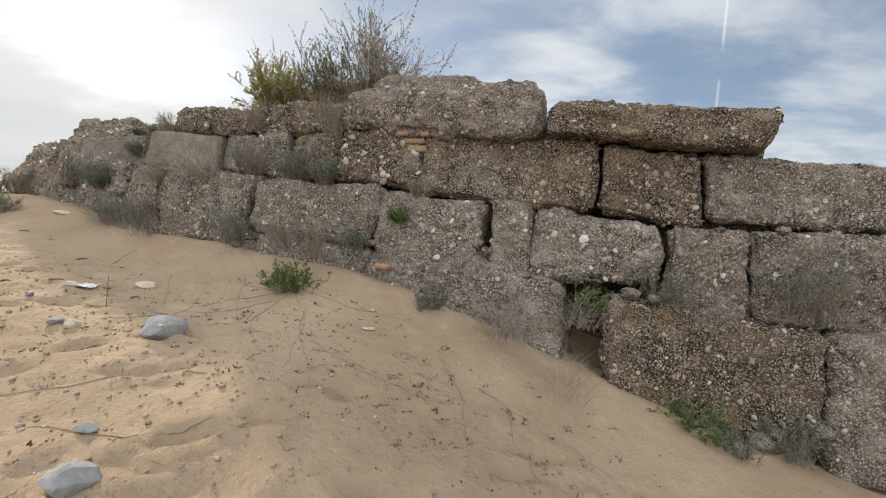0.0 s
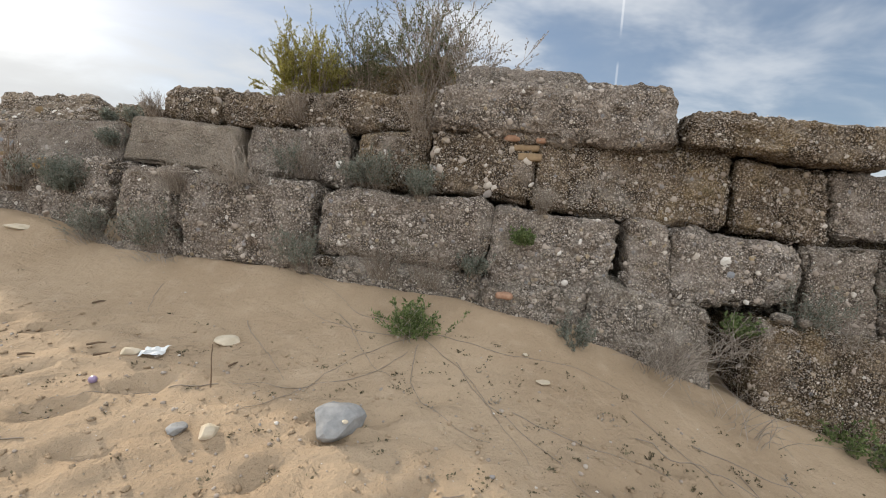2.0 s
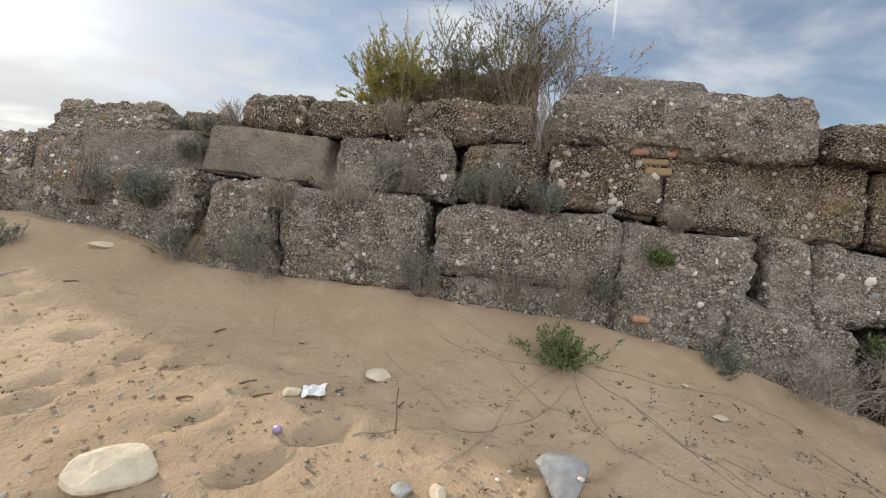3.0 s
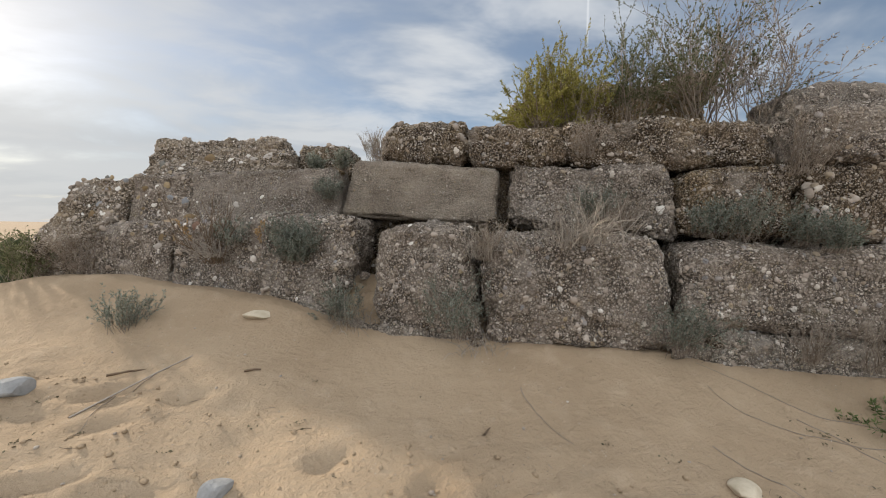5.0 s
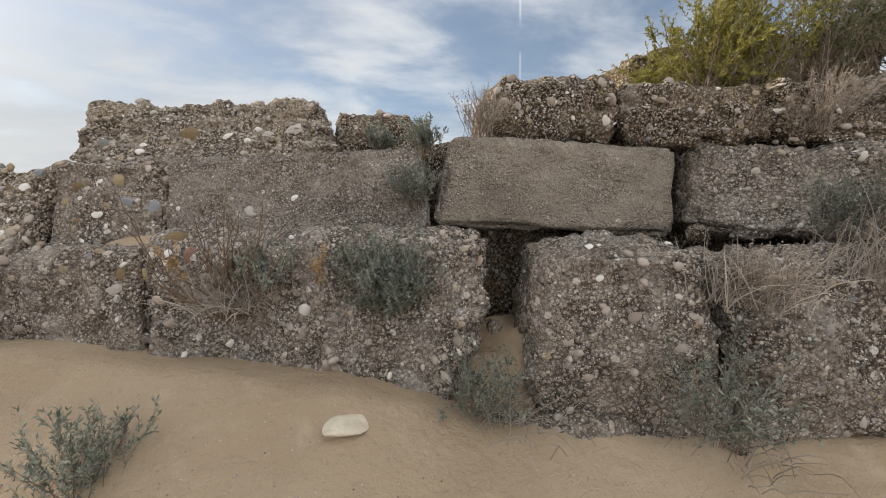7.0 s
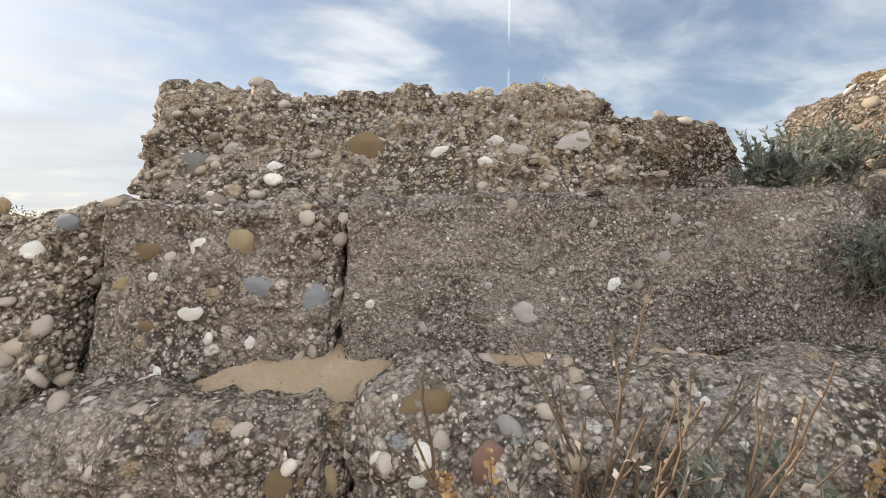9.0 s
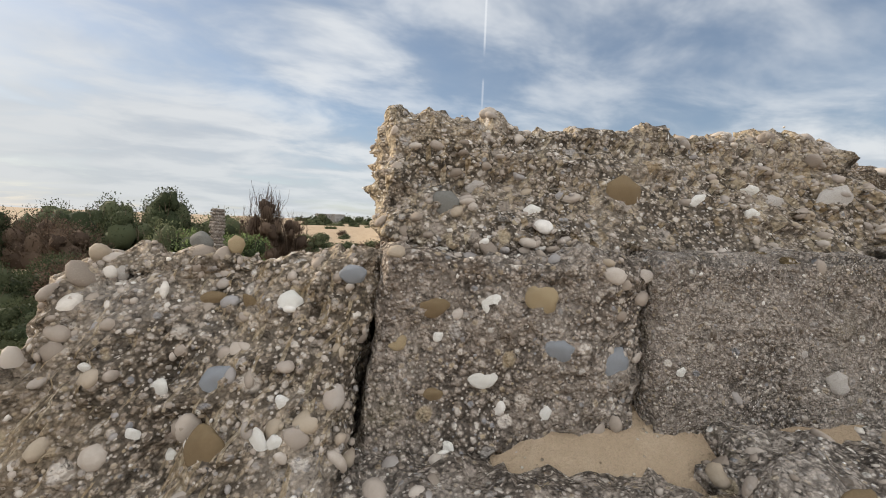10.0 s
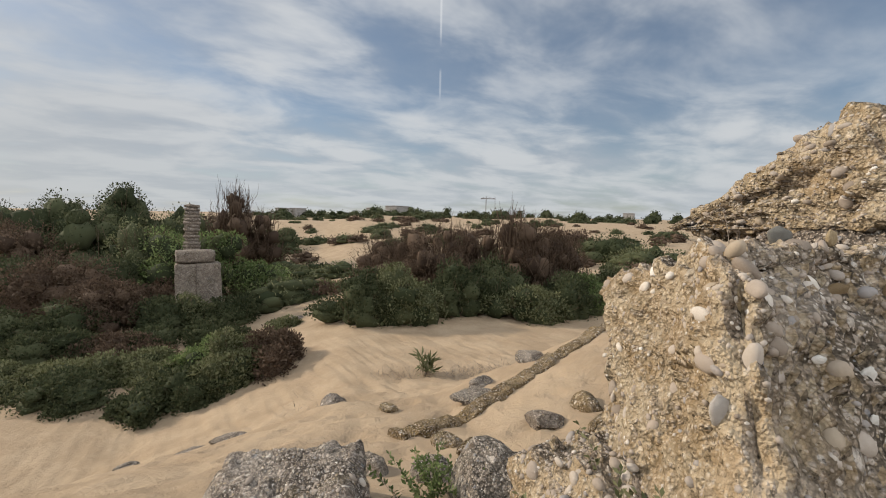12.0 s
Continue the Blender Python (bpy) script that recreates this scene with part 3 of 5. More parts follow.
def mark_mesh(name, a, b):
    m = plain(name, a, b, 24, 0.85, 0.15, 0.004)
    return mesh_of("pebble", [tuple(v * (1 + 0.22 * noise.noise(Vector(v) * 1.3 + Vector((7, 3, 1))) + 0.06 * noise.noise(Vector(v) * 5))) for v in BALL3[0]], BALL3[1].tolist(), m)


MARK = {"white": mark_mesh("white_pebble", (0.55, 0.53, 0.49), (0.78, 0.76, 0.72)), "blue": mark_mesh("blue_grey_pebble", (0.15, 0.16, 0.18), (0.33, 0.345, 0.365)),
        "ochre": mark_mesh("ochre_pebble", (0.25, 0.19, 0.115), (0.42, 0.335, 0.21)), "brown": mark_mesh("brown_pebble", (0.12, 0.085, 0.05), (0.26, 0.19, 0.11)),
        "grey": mark_mesh("grey_pebble", (0.30, 0.275, 0.25), (0.52, 0.48, 0.44)), "slate": mark_mesh("slate_pebble", (0.11, 0.11, 0.10), (0.24, 0.23, 0.21)), "rust": mark_mesh("rust_pebble", (0.17, 0.10, 0.075), (0.30, 0.20, 0.155))}
GREY = "weathered grey conglomerate block full of pebbles, eroded edges"
BROWN = "brown conglomerate block with coarse gravel in the wall"
# second course, right part
stone_block(BROWN, (-2.50, 2.34), (-4.9, 2.24), (-4.9, 1.74), (-2.56, 1.75), 0.01, -0.3, M_CONG, 11)
stone_block("squarish brown pebble conglomerate block beside a dark joint", (-1.64, 2.36), (-2.43, 2.32), (-2.46, 1.69), (-1.62, 1.77), 0.18, 0.03, M_BROWN, 12, singles=6)
stone_block("long brown conglomerate block under the top course", (0.15, 2.45), (-1.54, 2.41), (-1.54, 1.76), (0.14, 1.84), 0.41, 0.20, M_BROWN, 13, singles=8)
stone_block("conglomerate block with large rounded cobbles", (1.06, 2.50), (0.17, 2.45), (0.16, 1.86), (1.11, 1.95), 0.44, 0.42, M_BROWN, 14, round_=0.10, large=85, size=1.35, singles=14)
# top course, right part
stone_block("flat overhanging capstone of dark layered gravel", (-1.16, 2.74), (-2.99, 2.70), (-2.93, 2.37), (-1.16, 2.46), 0.42, 0.10, M_BROWN, 21, depth=0.9, rough=0.016, small=600, large=90, size=0.9, lie=0.8)
stone_block("massive rough conglomerate block on the top course", (1.10, 2.91), (-0.98, 2.92), (-1.04, 2.42), (1.14, 2.49), 0.50, 0.42, M_CONG, 22, depth=1.0, round_=0.13, rough=0.024, small=430, large=95, singles=8)
stone_block("thin grey stone slab lying on the wall", (0.90, 3.17), (-0.25, 3.12), (-0.3, 2.86), (1.0, 2.86), 0.12, 0.08, M_FINE, 23, depth=0.8, round_=0.08, name="stone_slab")
# third course
stone_block("conglomerate block with one big white pebble", (-1.09, 1.73), (-2.12, 1.63), (-2.17, 1.16), (-1.09, 1.08), 0.48, 0.29, M_CONG, 31, marks=((-1.53, 1.48, 0.05, 0.05, "white"), (-1.57, 1.36, 0.05, 0.04, "blue"), (-1.75, 1.52, 0.04, 0.03, "ochre"),), round_=0.10, rough=0.02, large=85, singles=12)
stone_block("narrow upright conglomerate block between two joints", (-0.69, 1.77), (-1.04, 1.74), (-1.06, 1.05), (-0.69, 1.2), 0.53, 0.49, M_CONG, 32)
stone_block("crumbling conglomerate block with many white pebbles", (0.47, 1.80), (-0.62, 1.77), (-0.50, 1.1), (0.52, 1.05), 0.66, 0.54, M_CONG, 33, round_=0.09, rough=0.022, large=170, singles=14)
stone_block(GREY, (-2.24, 1.64), (-2.82, 1.65), (-2.90, 0.87), (-2.31, 0.87), 0.25, 0.15, M_CONG, 34, singles=5)
stone_block(BROWN, (-2.88, 1.66), (-4.9, 1.7), (-4.9, 0.85), (-2.96, 0.92), 0.15, -0.1, M_CONG, 35)
# foot of the wall, right part
stone_block("large brown gravelly block at the foot of the wall", (-1.74, 1.02), (-3.38, 0.86), (-3.38, 0.0), (-1.79, -0.05), 0.58, 0.34, M_BROWN, 41, round_=0.12, rough=0.024, small=430, large=85, singles=8)
stone_block("pale smooth-faced block with a broken top edge", (-0.42, 1.28), (-1.38, 1.04), (-1.46, 0.15), (-0.30, 0.4), 0.76, 0.60, M_LIME, 42, rough=0.02, lean=0.12, small=260, large=50)
stone_block(GREY, (-3.43, 0.87), (-4.9, 0.92), (-4.9, -0.4), (-3.46, -0.2), 0.32, 0.15, M_CONG, 43, round_=0.1)
stone_block("low course of mortar and rubble above the sand", (2.15, 1.27), (0.55, 1.15), (0.55, 0.75), (2.1, 0.85), 0.82, 0.70, M_LIME, 44, depth=0.5, rough=0.022, large=90, name="rubble_course")
stone_block("patch of pale mortar rubble at the foot of the wall", (0.52, 1.14), (-0.40, 1.14), (-0.34, 0.6), (0.55, 0.7), 0.74, 0.64, M_LIME, 45, depth=0.5, rough=0.024, large=85, singles=6, name="rubble_course")
# third course, middle part
stone_block("long rounded block of pale gravel conglomerate", (2.0, 1.86), (0.53, 1.84), (0.57, 1.26), (2.03, 1.28), 0.76, 0.68, M_CONG, 51, round_=0.16, rough=0.02, small=430, large=95)
stone_block("big boulder-like conglomerate block standing on the sand", (3.44, 1.92), (2.2, 1.94), (2.08, 1.1), (3.38, 1.05), 0.82, 0.78, M_CONG, 52, round_=0.2, rough=0.024, small=430, large=85, singles=10)
stone_block("upright conglomerate block with pitted face", (4.3, 1.95), (3.58, 1.97), (3.5, 1.05), (4.34, 1.0), 0.60, 0.76, M_CONG, 53, round_=0.09, rough=0.024, large=85, singles=10)
# second course, middle part
stone_block("conglomerate block with a dark open joint beside it", (3.25, 2.52), (2.03, 2.48), (1.93, 1.90), (3.26, 2.03), 0.06, 0.33, M_CONG, 61, marks=((2.06, 2.14, 0.045, 0.045, "white"),), round_=0.1, rough=0.02, singles=8)
stone_block(GREY, (1.88, 2.44), (1.16, 2.46), (1.13, 1.95), (1.93, 1.97), 0.33, 0.42, M_BROWN, 62, round_=0.12, rough=0.02, large=85)
stone_block("finely grained smooth grey block with chamfered corners", (4.68, 2.57), (3.38, 2.50), (3.40, 2.0), (4.80, 2.09), 0.10, 0.06, M_SMOOTH, 63, cobbly=0.15, round_=0.06, rough=0.010, cell=0.04, small=420, large=14, size=0.7)
# ledge on top, middle part
stone_block("rounded conglomerate block on top of the wall", (4.42, 2.96), (3.66, 2.95), (3.67, 2.57), (4.5, 2.61), -0.10, -0.05, M_BROWN, 71, round_=0.14, rough=0.026, small=430, large=85, size=1.2, singles=6)
stone_block("rough conglomerate block on top of the wall", (3.64, 2.90), (2.75, 2.87), (2.74, 2.54), (3.62, 2.57), -0.05, 0.02, M_BROWN, 72, round_=0.10, rough=0.022, small=430, large=85, lie=0.4)
stone_block("long flat conglomerate ledge overhanging the course below", (2.76, 2.90), (1.28, 2.86), (1.25, 2.49), (2.74, 2.53), 0.05, 0.24, M_BROWN, 73, round_=0.10, rough=0.022, small=430, large=100, lie=0.5)
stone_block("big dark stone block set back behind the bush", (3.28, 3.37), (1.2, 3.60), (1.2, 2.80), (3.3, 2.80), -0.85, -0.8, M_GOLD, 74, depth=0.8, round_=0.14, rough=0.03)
# free end
stone_block("conglomerate block at the sand with shrubs rooted in it", (6.28, 2.03), (4.52, 2.05), (4.74, 1.1), (6.3, 1.1), 0.40, 0.52, M_CONG, 81, cell=0.018, round_=0.12, rough=0.026, small=800, large=95, singles=16, marks=((6.03, 1.95, 0.034, 0.045, "rust"), (6.15, 2.03, 0.058, 0.037, "brown"), (6.24, 1.95, 0.018, 0.021, "white"), (6.28, 1.96, 0.016, 0.024, "blue"), (5.55, 2.03, 0.013, 0.013, "white"), (6.17, 1.92, 0.026, 0.021, "white"), (5.97, 1.80, 0.03, 0.03, "grey"),))
stone_block("low eroded conglomerate block at the end of the wall", (7.45, 1.92), (6.33, 2.01), (6.33, 1.1), (7.6, 1.0), 0.22, 0.37, M_CONG, 82, cell=0.04, round_=0.12, rough=0.026, small=430, large=90, singles=8, marks=((6.37, 1.84, 0.029, 0.036, "ochre"), (6.45, 1.85, 0.052, 0.037, "brown"), (6.51, 1.76, 0.045, 0.037, "grey"),))
stone_block("finely grained gravel block with few large pebbles", (6.34, 2.46), (4.90, 2.51), (4.86, 2.07), (6.38, 2.0), 0.06, 0.09, M_FINE, 83, cobbly=0.35, marks=((5.87, 2.17, 0.034, 0.041, "grey"), (5.62, 2.24, 0.024, 0.021, "white"), (6.30, 2.19, 0.015, 0.015, "white"), (5.98, 2.24, 0.014, 0.011, "grey"),), cell=0.018, round_=0.035, rough=0.009, small=1700, large=25, size=0.6, singles=7)
stone_block("grey conglomerate block with large mixed cobbles", (7.04, 2.47), (6.37, 2.45), (6.41, 1.99), (7.12, 1.92), 0.03, 0.06, M_CONG, 84, skew=0.0, marks=((6.78, 2.34, 0.026, 0.033, "white"), (6.93, 2.33, 0.045, 0.027, "brown"), (6.66, 2.36, 0.040, 0.040, "ochre"), (6.80, 2.16, 0.036, 0.025, "white"), (6.61, 2.23, 0.041, 0.034, "blue"), (6.46, 2.20, 0.045, 0.041, "blue"), (7.01, 2.24, 0.024, 0.020, "ochre"), (6.64, 2.07, 0.015, 0.024, "white"), (7.12, 2.41, 0.031, 0.022, "blue"), (6.88, 2.00, 0.013, 0.020, "white"), (6.92, 2.12, 0.029, 0.019, "brown"), (6.91, 2.26, 0.016, 0.013, "white"),), cell=0.015, round_=0.06, rough=0.016, small=1000, large=110, size=0.8, singles=12)
stone_block("conglomerate block at the free end, studded with cobbles", (7.80, 2.45), (7.08, 2.46), (7.14, 1.9), (8.02, 1.66), 0.10, 0.10, M_END, 85, lean=0.38, cobbly=1.5, skew=0.15, fall=0.2, marks=((7.28, 2.32, 0.032, 0.035, "white"), (7.47, 2.32, 0.043, 0.024, "brown"), (7.41, 2.16, 0.041, 0.034, "blue"), (7.54, 2.14, 0.018, 0.026, "white"), (7.50, 2.00, 0.012, 0.017, "white"), (7.40, 2.04, 0.041, 0.060, "brown"), (7.30, 2.07, 0.018, 0.035, "white"), (7.57, 2.05, 0.015, 0.023, "white"), (7.69, 2.19, 0.017, 0.011, "white"), (7.79, 2.31, 0.035, 0.049, "ochre"), (7.47, 2.39, 0.023, 0.030, "grey"), (7.72, 2.38, 0.023, 0.021, "grey"), (7.91, 2.07, 0.026, 0.035, "grey"), (7.37, 2.32, 0.014, 0.031, "brown"), (7.55, 2.46, 0.033, 0.029, "slate"), (7.44, 2.46, 0.020, 0.024, "ochre"), (7.26, 2.13, 0.017, 0.018, "white"), (7.26, 2.06, 0.017, 0.020, "white"),), cell=0.015, depth=0.8, round_=0.09, rough=0.028, small=1000, large=190, size=1.0, singles=28)
stone_block("rough top block of flat-lying cobbles and gravel", (7.06, 2.86), (5.58, 2.85), (5.42, 2.50), (7.06, 2.48), -0.22, -0.15, M_END, 86, lean=0.22, cobbly=1.35, fall=0.42, marks=((6.34, 2.64, 0.064, 0.063, "brown"), (5.67, 2.66, 0.070, 0.041, "grey"), (6.63, 2.58, 0.027, 0.024, "white"), (6.10, 2.64, 0.036, 0.020, "white"), (5.92, 2.68, 0.028, 0.020, "white"), (5.96, 2.60, 0.026, 0.020, "white"), (6.79, 2.65, 0.030, 0.024, "grey"), (6.71, 2.81, 0.047, 0.020, "grey"), (6.88, 2.59, 0.047, 0.040, "slate"), (5.85, 2.64, 0.041, 0.029, "grey"),), cell=0.015, depth=0.95, round_=0.07, rough=0.013, small=1000, large=220, size=0.85, lie=0.75, singles=14, chip=0.45)
stone_block("small eroded stone block between plants on the wall top", (5.46, 2.82), (4.95, 2.80), (4.9, 2.50), (5.5, 2.50), -0.38, -0.38, M_BROWN, 87, depth=0.5, cell=0.035, round_=0.1, rough=0.02, large=110)
stone_block("fallen grey conglomerate block half buried beside the wall end", (9.5, 1.08), (8.7, 1.12), (8.7, 0.4), (9.5, 0.4), -1.15, -1.0, M_CONG, 91, cell=0.04, depth=0.7, round_=0.16, rough=0.03, small=430, large=110, name="fallen_block")
stone_block("cobble conglomerate block under the free end, half buried", (8.08, 1.72), (7.28, 1.92), (7.25, 0.8), (8.2, 0.7), 0.12, 0.14, M_END, 92, cobbly=1.5, cell=0.035, depth=0.75, round_=0.12, rough=0.03, small=700, large=130, fall=0.1, singles=8)
stone_block("broken line of pale mortar at the foot of the blocks", (4.55, 1.20), (3.45, 1.14), (3.45, 0.8), (4.6, 0.85), 0.69, 0.84, M_LIME, 46, depth=0.4, rough=0.03, large=60, name="rubble_course")


def soil_fill(u, w, z, size, seed):
    """Dark soil that has run into an open joint."""
    q, quads, _ = worn_box(size, 0.04, 0.12, 0.03, seed)
    pts = [wall_point(u - v[0], w - v[2] - 0.25 * v[1], z + v[1]) for v in q]
    tagged(new("soil_fill", mesh_of("soil_fill", pts, quads, M_SAND)), "loose sandy soil filling an open joint of the wall", "soil", kind="structure")


soil_fill(4.50, 0.18, 1.22, (0.5, 0.5, 0.5), 901)


def wall_core():
    """Rubble filling behind the faced blocks, in three steps of height."""
    for k, (u0, u1, top, name) in enumerate(((-4.8, -2.9, 2.2, "wall_core_1"), (-3.0, 5.2, 2.60, "wall_core_2"), (5.1, 7.0, 2.42, "wall_core_3"))):
        q, quads, _ = worn_box((u1 - u0, top + 0.3, 0.75), 0.10, 0.08, 0.025, 7 + k)
        pts = [wall_point((u0 + u1) / 2 - v[0], -0.62 - v[2], (top - 0.3) / 2 + v[1]) for v in q]
        ob = new(name, mesh_of(name, pts, quads, M_BROWN))
        tagged(ob, "dark rubble core behind the facing blocks of the wall", "wall", kind="structure")


wall_core()

# ---- plants ----


RINGS = {}


def ring_faces(n, sides):
    if (n, sides) not in RINGS:
        RINGS[(n, sides)] = np.array([(i * sides + k, i * sides + (k + 1) % sides, (i + 1) * sides + (k + 1) % sides, (i + 1) * sides + k) for i in range(n - 1) for k in range(sides)])
    return RINGS[(n, sides)]


def tube(points, r0, r1, sides=3):
    """A tapered stem along points."""
    p = np.asarray(points, dtype=float)
    n = len(p)
    d = p[-1] - p[0]
    if abs(d[2]) > 0.8 * (abs(d[0]) + abs(d[1]) + abs(d[2])):
        s, b = np.array([1.0, 0.0, 0.0]), np.array([0.0, 1.0, 0.0])
    else:
        m = math.hypot(d[0], d[1]) or 1.0
        s = np.array([-d[1] / m, d[0] / m, 0.0])
        l = math.sqrt(d[0] ** 2 + d[1] ** 2 + d[2] ** 2) or 1.0
        b = np.array([-s[1] * d[2], s[0] * d[2], s[1] * d[0] - s[0] * d[1]]) / l
    r = np.linspace(r0, r1, n)[:, None, None]
    ring = np.array([s * math.cos(a) + b * math.sin(a) for a in (k * 6.2832 / sides for k in range(sides))])[None]
    return (p[:, None, :] + r * ring).reshape(-1, 3), ring_faces(n, sides)


def leaf_blades(pos, way, length, width, rng):
    """Diamond leaves from arrays of places and directions, slightly folded."""
    n = len(pos)
    way = way / np.maximum(np.linalg.norm(way, axis=1, keepdims=True), 1e-9)
    s = np.cross(way, rng.normal(0, 1, (n, 3)))
    s /= np.maximum(np.linalg.norm(s, axis=1, keepdims=True), 1e-9)
    up = np.cross(s, way)
    l, w = length[:, None], width[:, None]
    v = np.stack([pos, pos + way * l * 0.5 + s * w + up * w * 0.4, pos + way * l, pos + way * l * 0.5 - s * w + up * w * 0.4], 1).reshape(-1, 3)
    return v, np.arange(n * 4).reshape(n, 4)


def sprout(rng, base, height, spread, droop, toward, segs=6, wobble=0.10):
    """The line of one stem."""
    a, lean = rng.random() * 6.283, spread * rng.random() ** 0.6
    d = np.array([math.cos(a) * math.sin(lean), math.sin(a) * math.sin(lean), math.cos(lean)]) + toward
    d /= np.linalg.norm(d)
    p, out = np.array(base, float), []
    step = height * rng.uniform(0.6, 1.05) / segs
    for _ in range(segs + 1):
        out.append(p.copy())
        p = p + d * step
        d = d + rng.normal(0, wobble, 3) + np.array([0, 0, -droop])
        d /= np.linalg.norm(d)
    return np.array(out)


def shrub(name, label, at, height=0.3, spread=0.9, stems=45, twigs=2, leaf=0.02, slim=0.16, per=26, bare=0.25, droop=0.0, toward=(0, 0, 0), root=0.05,
          stem_mat=None, leaf_mat=None, thick=0.0022, seed=1, category="shrub", group="", wobble=0.10):
    rng = np.random.default_rng(seed)
    woody, pos, way = [], [], []
    toward = np.array(toward)
    for _ in range(stems):
        base = (rng.normal(0, root), rng.normal(0, root), -0.03)
        line = sprout(rng, base, height, spread, droop, toward, wobble=wobble)
        lines = [line]
        woody.append(tube(line, thick, thick * 0.4))
        for _ in range(twigs):
            i = rng.integers(2, len(line) - 1)
            side = sprout(rng, line[i], height * rng.uniform(0.2, 0.45), 1.0, droop, (line[i] - line[i - 1]) / max(np.linalg.norm(line[i] - line[i - 1]), 1e-6) * 1.2, 4, wobble)
            woody.append(tube(side, thick * 0.6, thick * 0.3))
            lines.append(side)
        for ln in lines:
            k = rng.uniform(bare, 1.0, max(1, int(per * (1 if ln is line else 0.5)))) * (len(ln) - 1.001)
            i = k.astype(int)
            fr = (k - i)[:, None]
            pos.append(ln[i] * (1 - fr) + ln[i + 1] * fr)
            along = ln[i + 1] - ln[i]
            along = along / np.maximum(np.linalg.norm(along, axis=1, keepdims=True), 1e-9)
            way.append(along * 0.7 + rng.normal(0, 0.55, (len(k), 3)))
    thing = tagged(new(name), label, category, group)
    thing.location = at
    part("branchwork", joined("branchwork", woody, stem_mat or M_TWIG), thing, kind="stuff")
    if per:
        pos, way = np.concatenate(pos), np.concatenate(way)
        n = len(pos)
        ln = leaf * rng.uniform(0.6, 1.2, n)
        part("foliage", joined("foliage", [leaf_blades(pos, way, ln, ln * slim, rng)], leaf_mat or M_GREY_LEAF), thing, kind="stuff")
    return thing


AWAY = (-0.3528 * 0.6, -0.9357 * 0.6, 0.45)
SAGE, DRY = "grey-green wormwood shrub rooted in the wall joint", "dry grey shrub rooted in the old wall"
n_seed = 100
for u, w, z, size, kind in (
        (0.95, 0.92, 1.12, 0.42, "dry"), (1.35, 0.92, 1.16, 0.36, "dry"), (1.11, 0.72, 1.86, 0.24, "sage"), (0.19, 0.66, 1.52, 0.14, "green"), (0.06, 0.62, 1.80, 0.20, "dry"), (-0.27, 0.82, 0.70, 0.30, "sage"), (-2.19, 0.34, 0.90, 0.50, "sage"),
        (-3.15, 0.24, 1.0, 0.62, "sage"), (-3.4, 0.22, 0.98, 0.55, "dry"), (-1.66, 0.40, 0.86, 0.24, "green"), (-2.46, 0.62, -0.02, 0.42, "green"), (-2.75, 0.62, -0.1, 0.36, "sage"), (-3.16, 0.5, 0.0, 0.42, "sage"),
        (2.61, 0.24, 2.0, 0.40, "sage"), (1.78, 0.42, 1.95, 0.30, "sage"), (1.17, 0.50, 1.90, 0.30, "sage"), (3.42, 0.78, 1.76, 0.30, "dry"), (3.62, 0.86, 1.2, 0.48, "sage"), (4.56, 0.62, 1.18, 0.42, "sage"), (4.95, 0.46, 1.74, 0.34, "sage"),
        (4.92, 0.13, 2.22, 0.24, "sage"), (2.10, 0.88, 1.16, 0.40, "sage"), (0.60, 0.76, 1.22, 0.24, "sage"), (1.18, 0.46, 2.42, 0.52, "dry"), (2.62, 0.12, 2.62, 0.34, "dry"),
        (5.14, 0.46, 1.78, 0.34, "sage"), (2.36, 0.32, 2.0, 0.40, "dry"), (1.55, 0.48, 1.92, 0.44, "sage"), (8.05, 0.25, 1.42, 0.55, "olive"), (7.3, 0.34, 1.55, 0.46, "dry"), (4.86, -0.12, 2.54, 0.22, "sage"), (5.1, -0.05, 2.52, 0.18, "sage"), (4.52, -0.05, 2.62, 0.30, "dry"),
        (6.05, 1.14, 0, 0.30, "sage"), (8.2, -1.55, 0, 0.34, "green")):
    n_seed += 1
    spot_ = wall_point(u, w, z) if z else on_sand(u, w)
    if kind == "sage":
        shrub("wormwood_shrub", SAGE if z else "grey-green wormwood shrub growing on open sand", spot_, size, 0.95, 46, 2, 0.024, 0.15, 30, 0.2, 0.01, AWAY if z else (0, 0, 0.2), size * 0.16, M_TWIG, M_SAGE, seed=n_seed, group="shrubs on the wall")
    elif kind == "dry":
        shrub("dry_shrub", DRY, spot_, size, 1.0, 60, 3, 0.016, 0.16, 9, 0.35, 0.02, AWAY if z else (0, 0, 0.2), size * 0.14, M_TWIG, M_DRY_LEAF, seed=n_seed, group="shrubs on the wall")
    elif kind == "green":
        shrub("green_plant", "low leafy green plant at the foot of the stones", spot_, size, 1.15, 34, 2, 0.036, 0.24, 18, 0.25, 0.05, AWAY if z else (0, 0, 0.1), size * 0.2, M_TWIG, M_GREEN, seed=n_seed, category="plant")
    else:
        shrub("olive_shrub", "dense olive-green shrub at the eroded wall", spot_, size, 1.0, 50, 3, 0.028, 0.2, 30, 0.15, 0.01, (0, 0, 0.2), size * 0.2, M_TWIG, M_OLIVE, seed=n_seed)

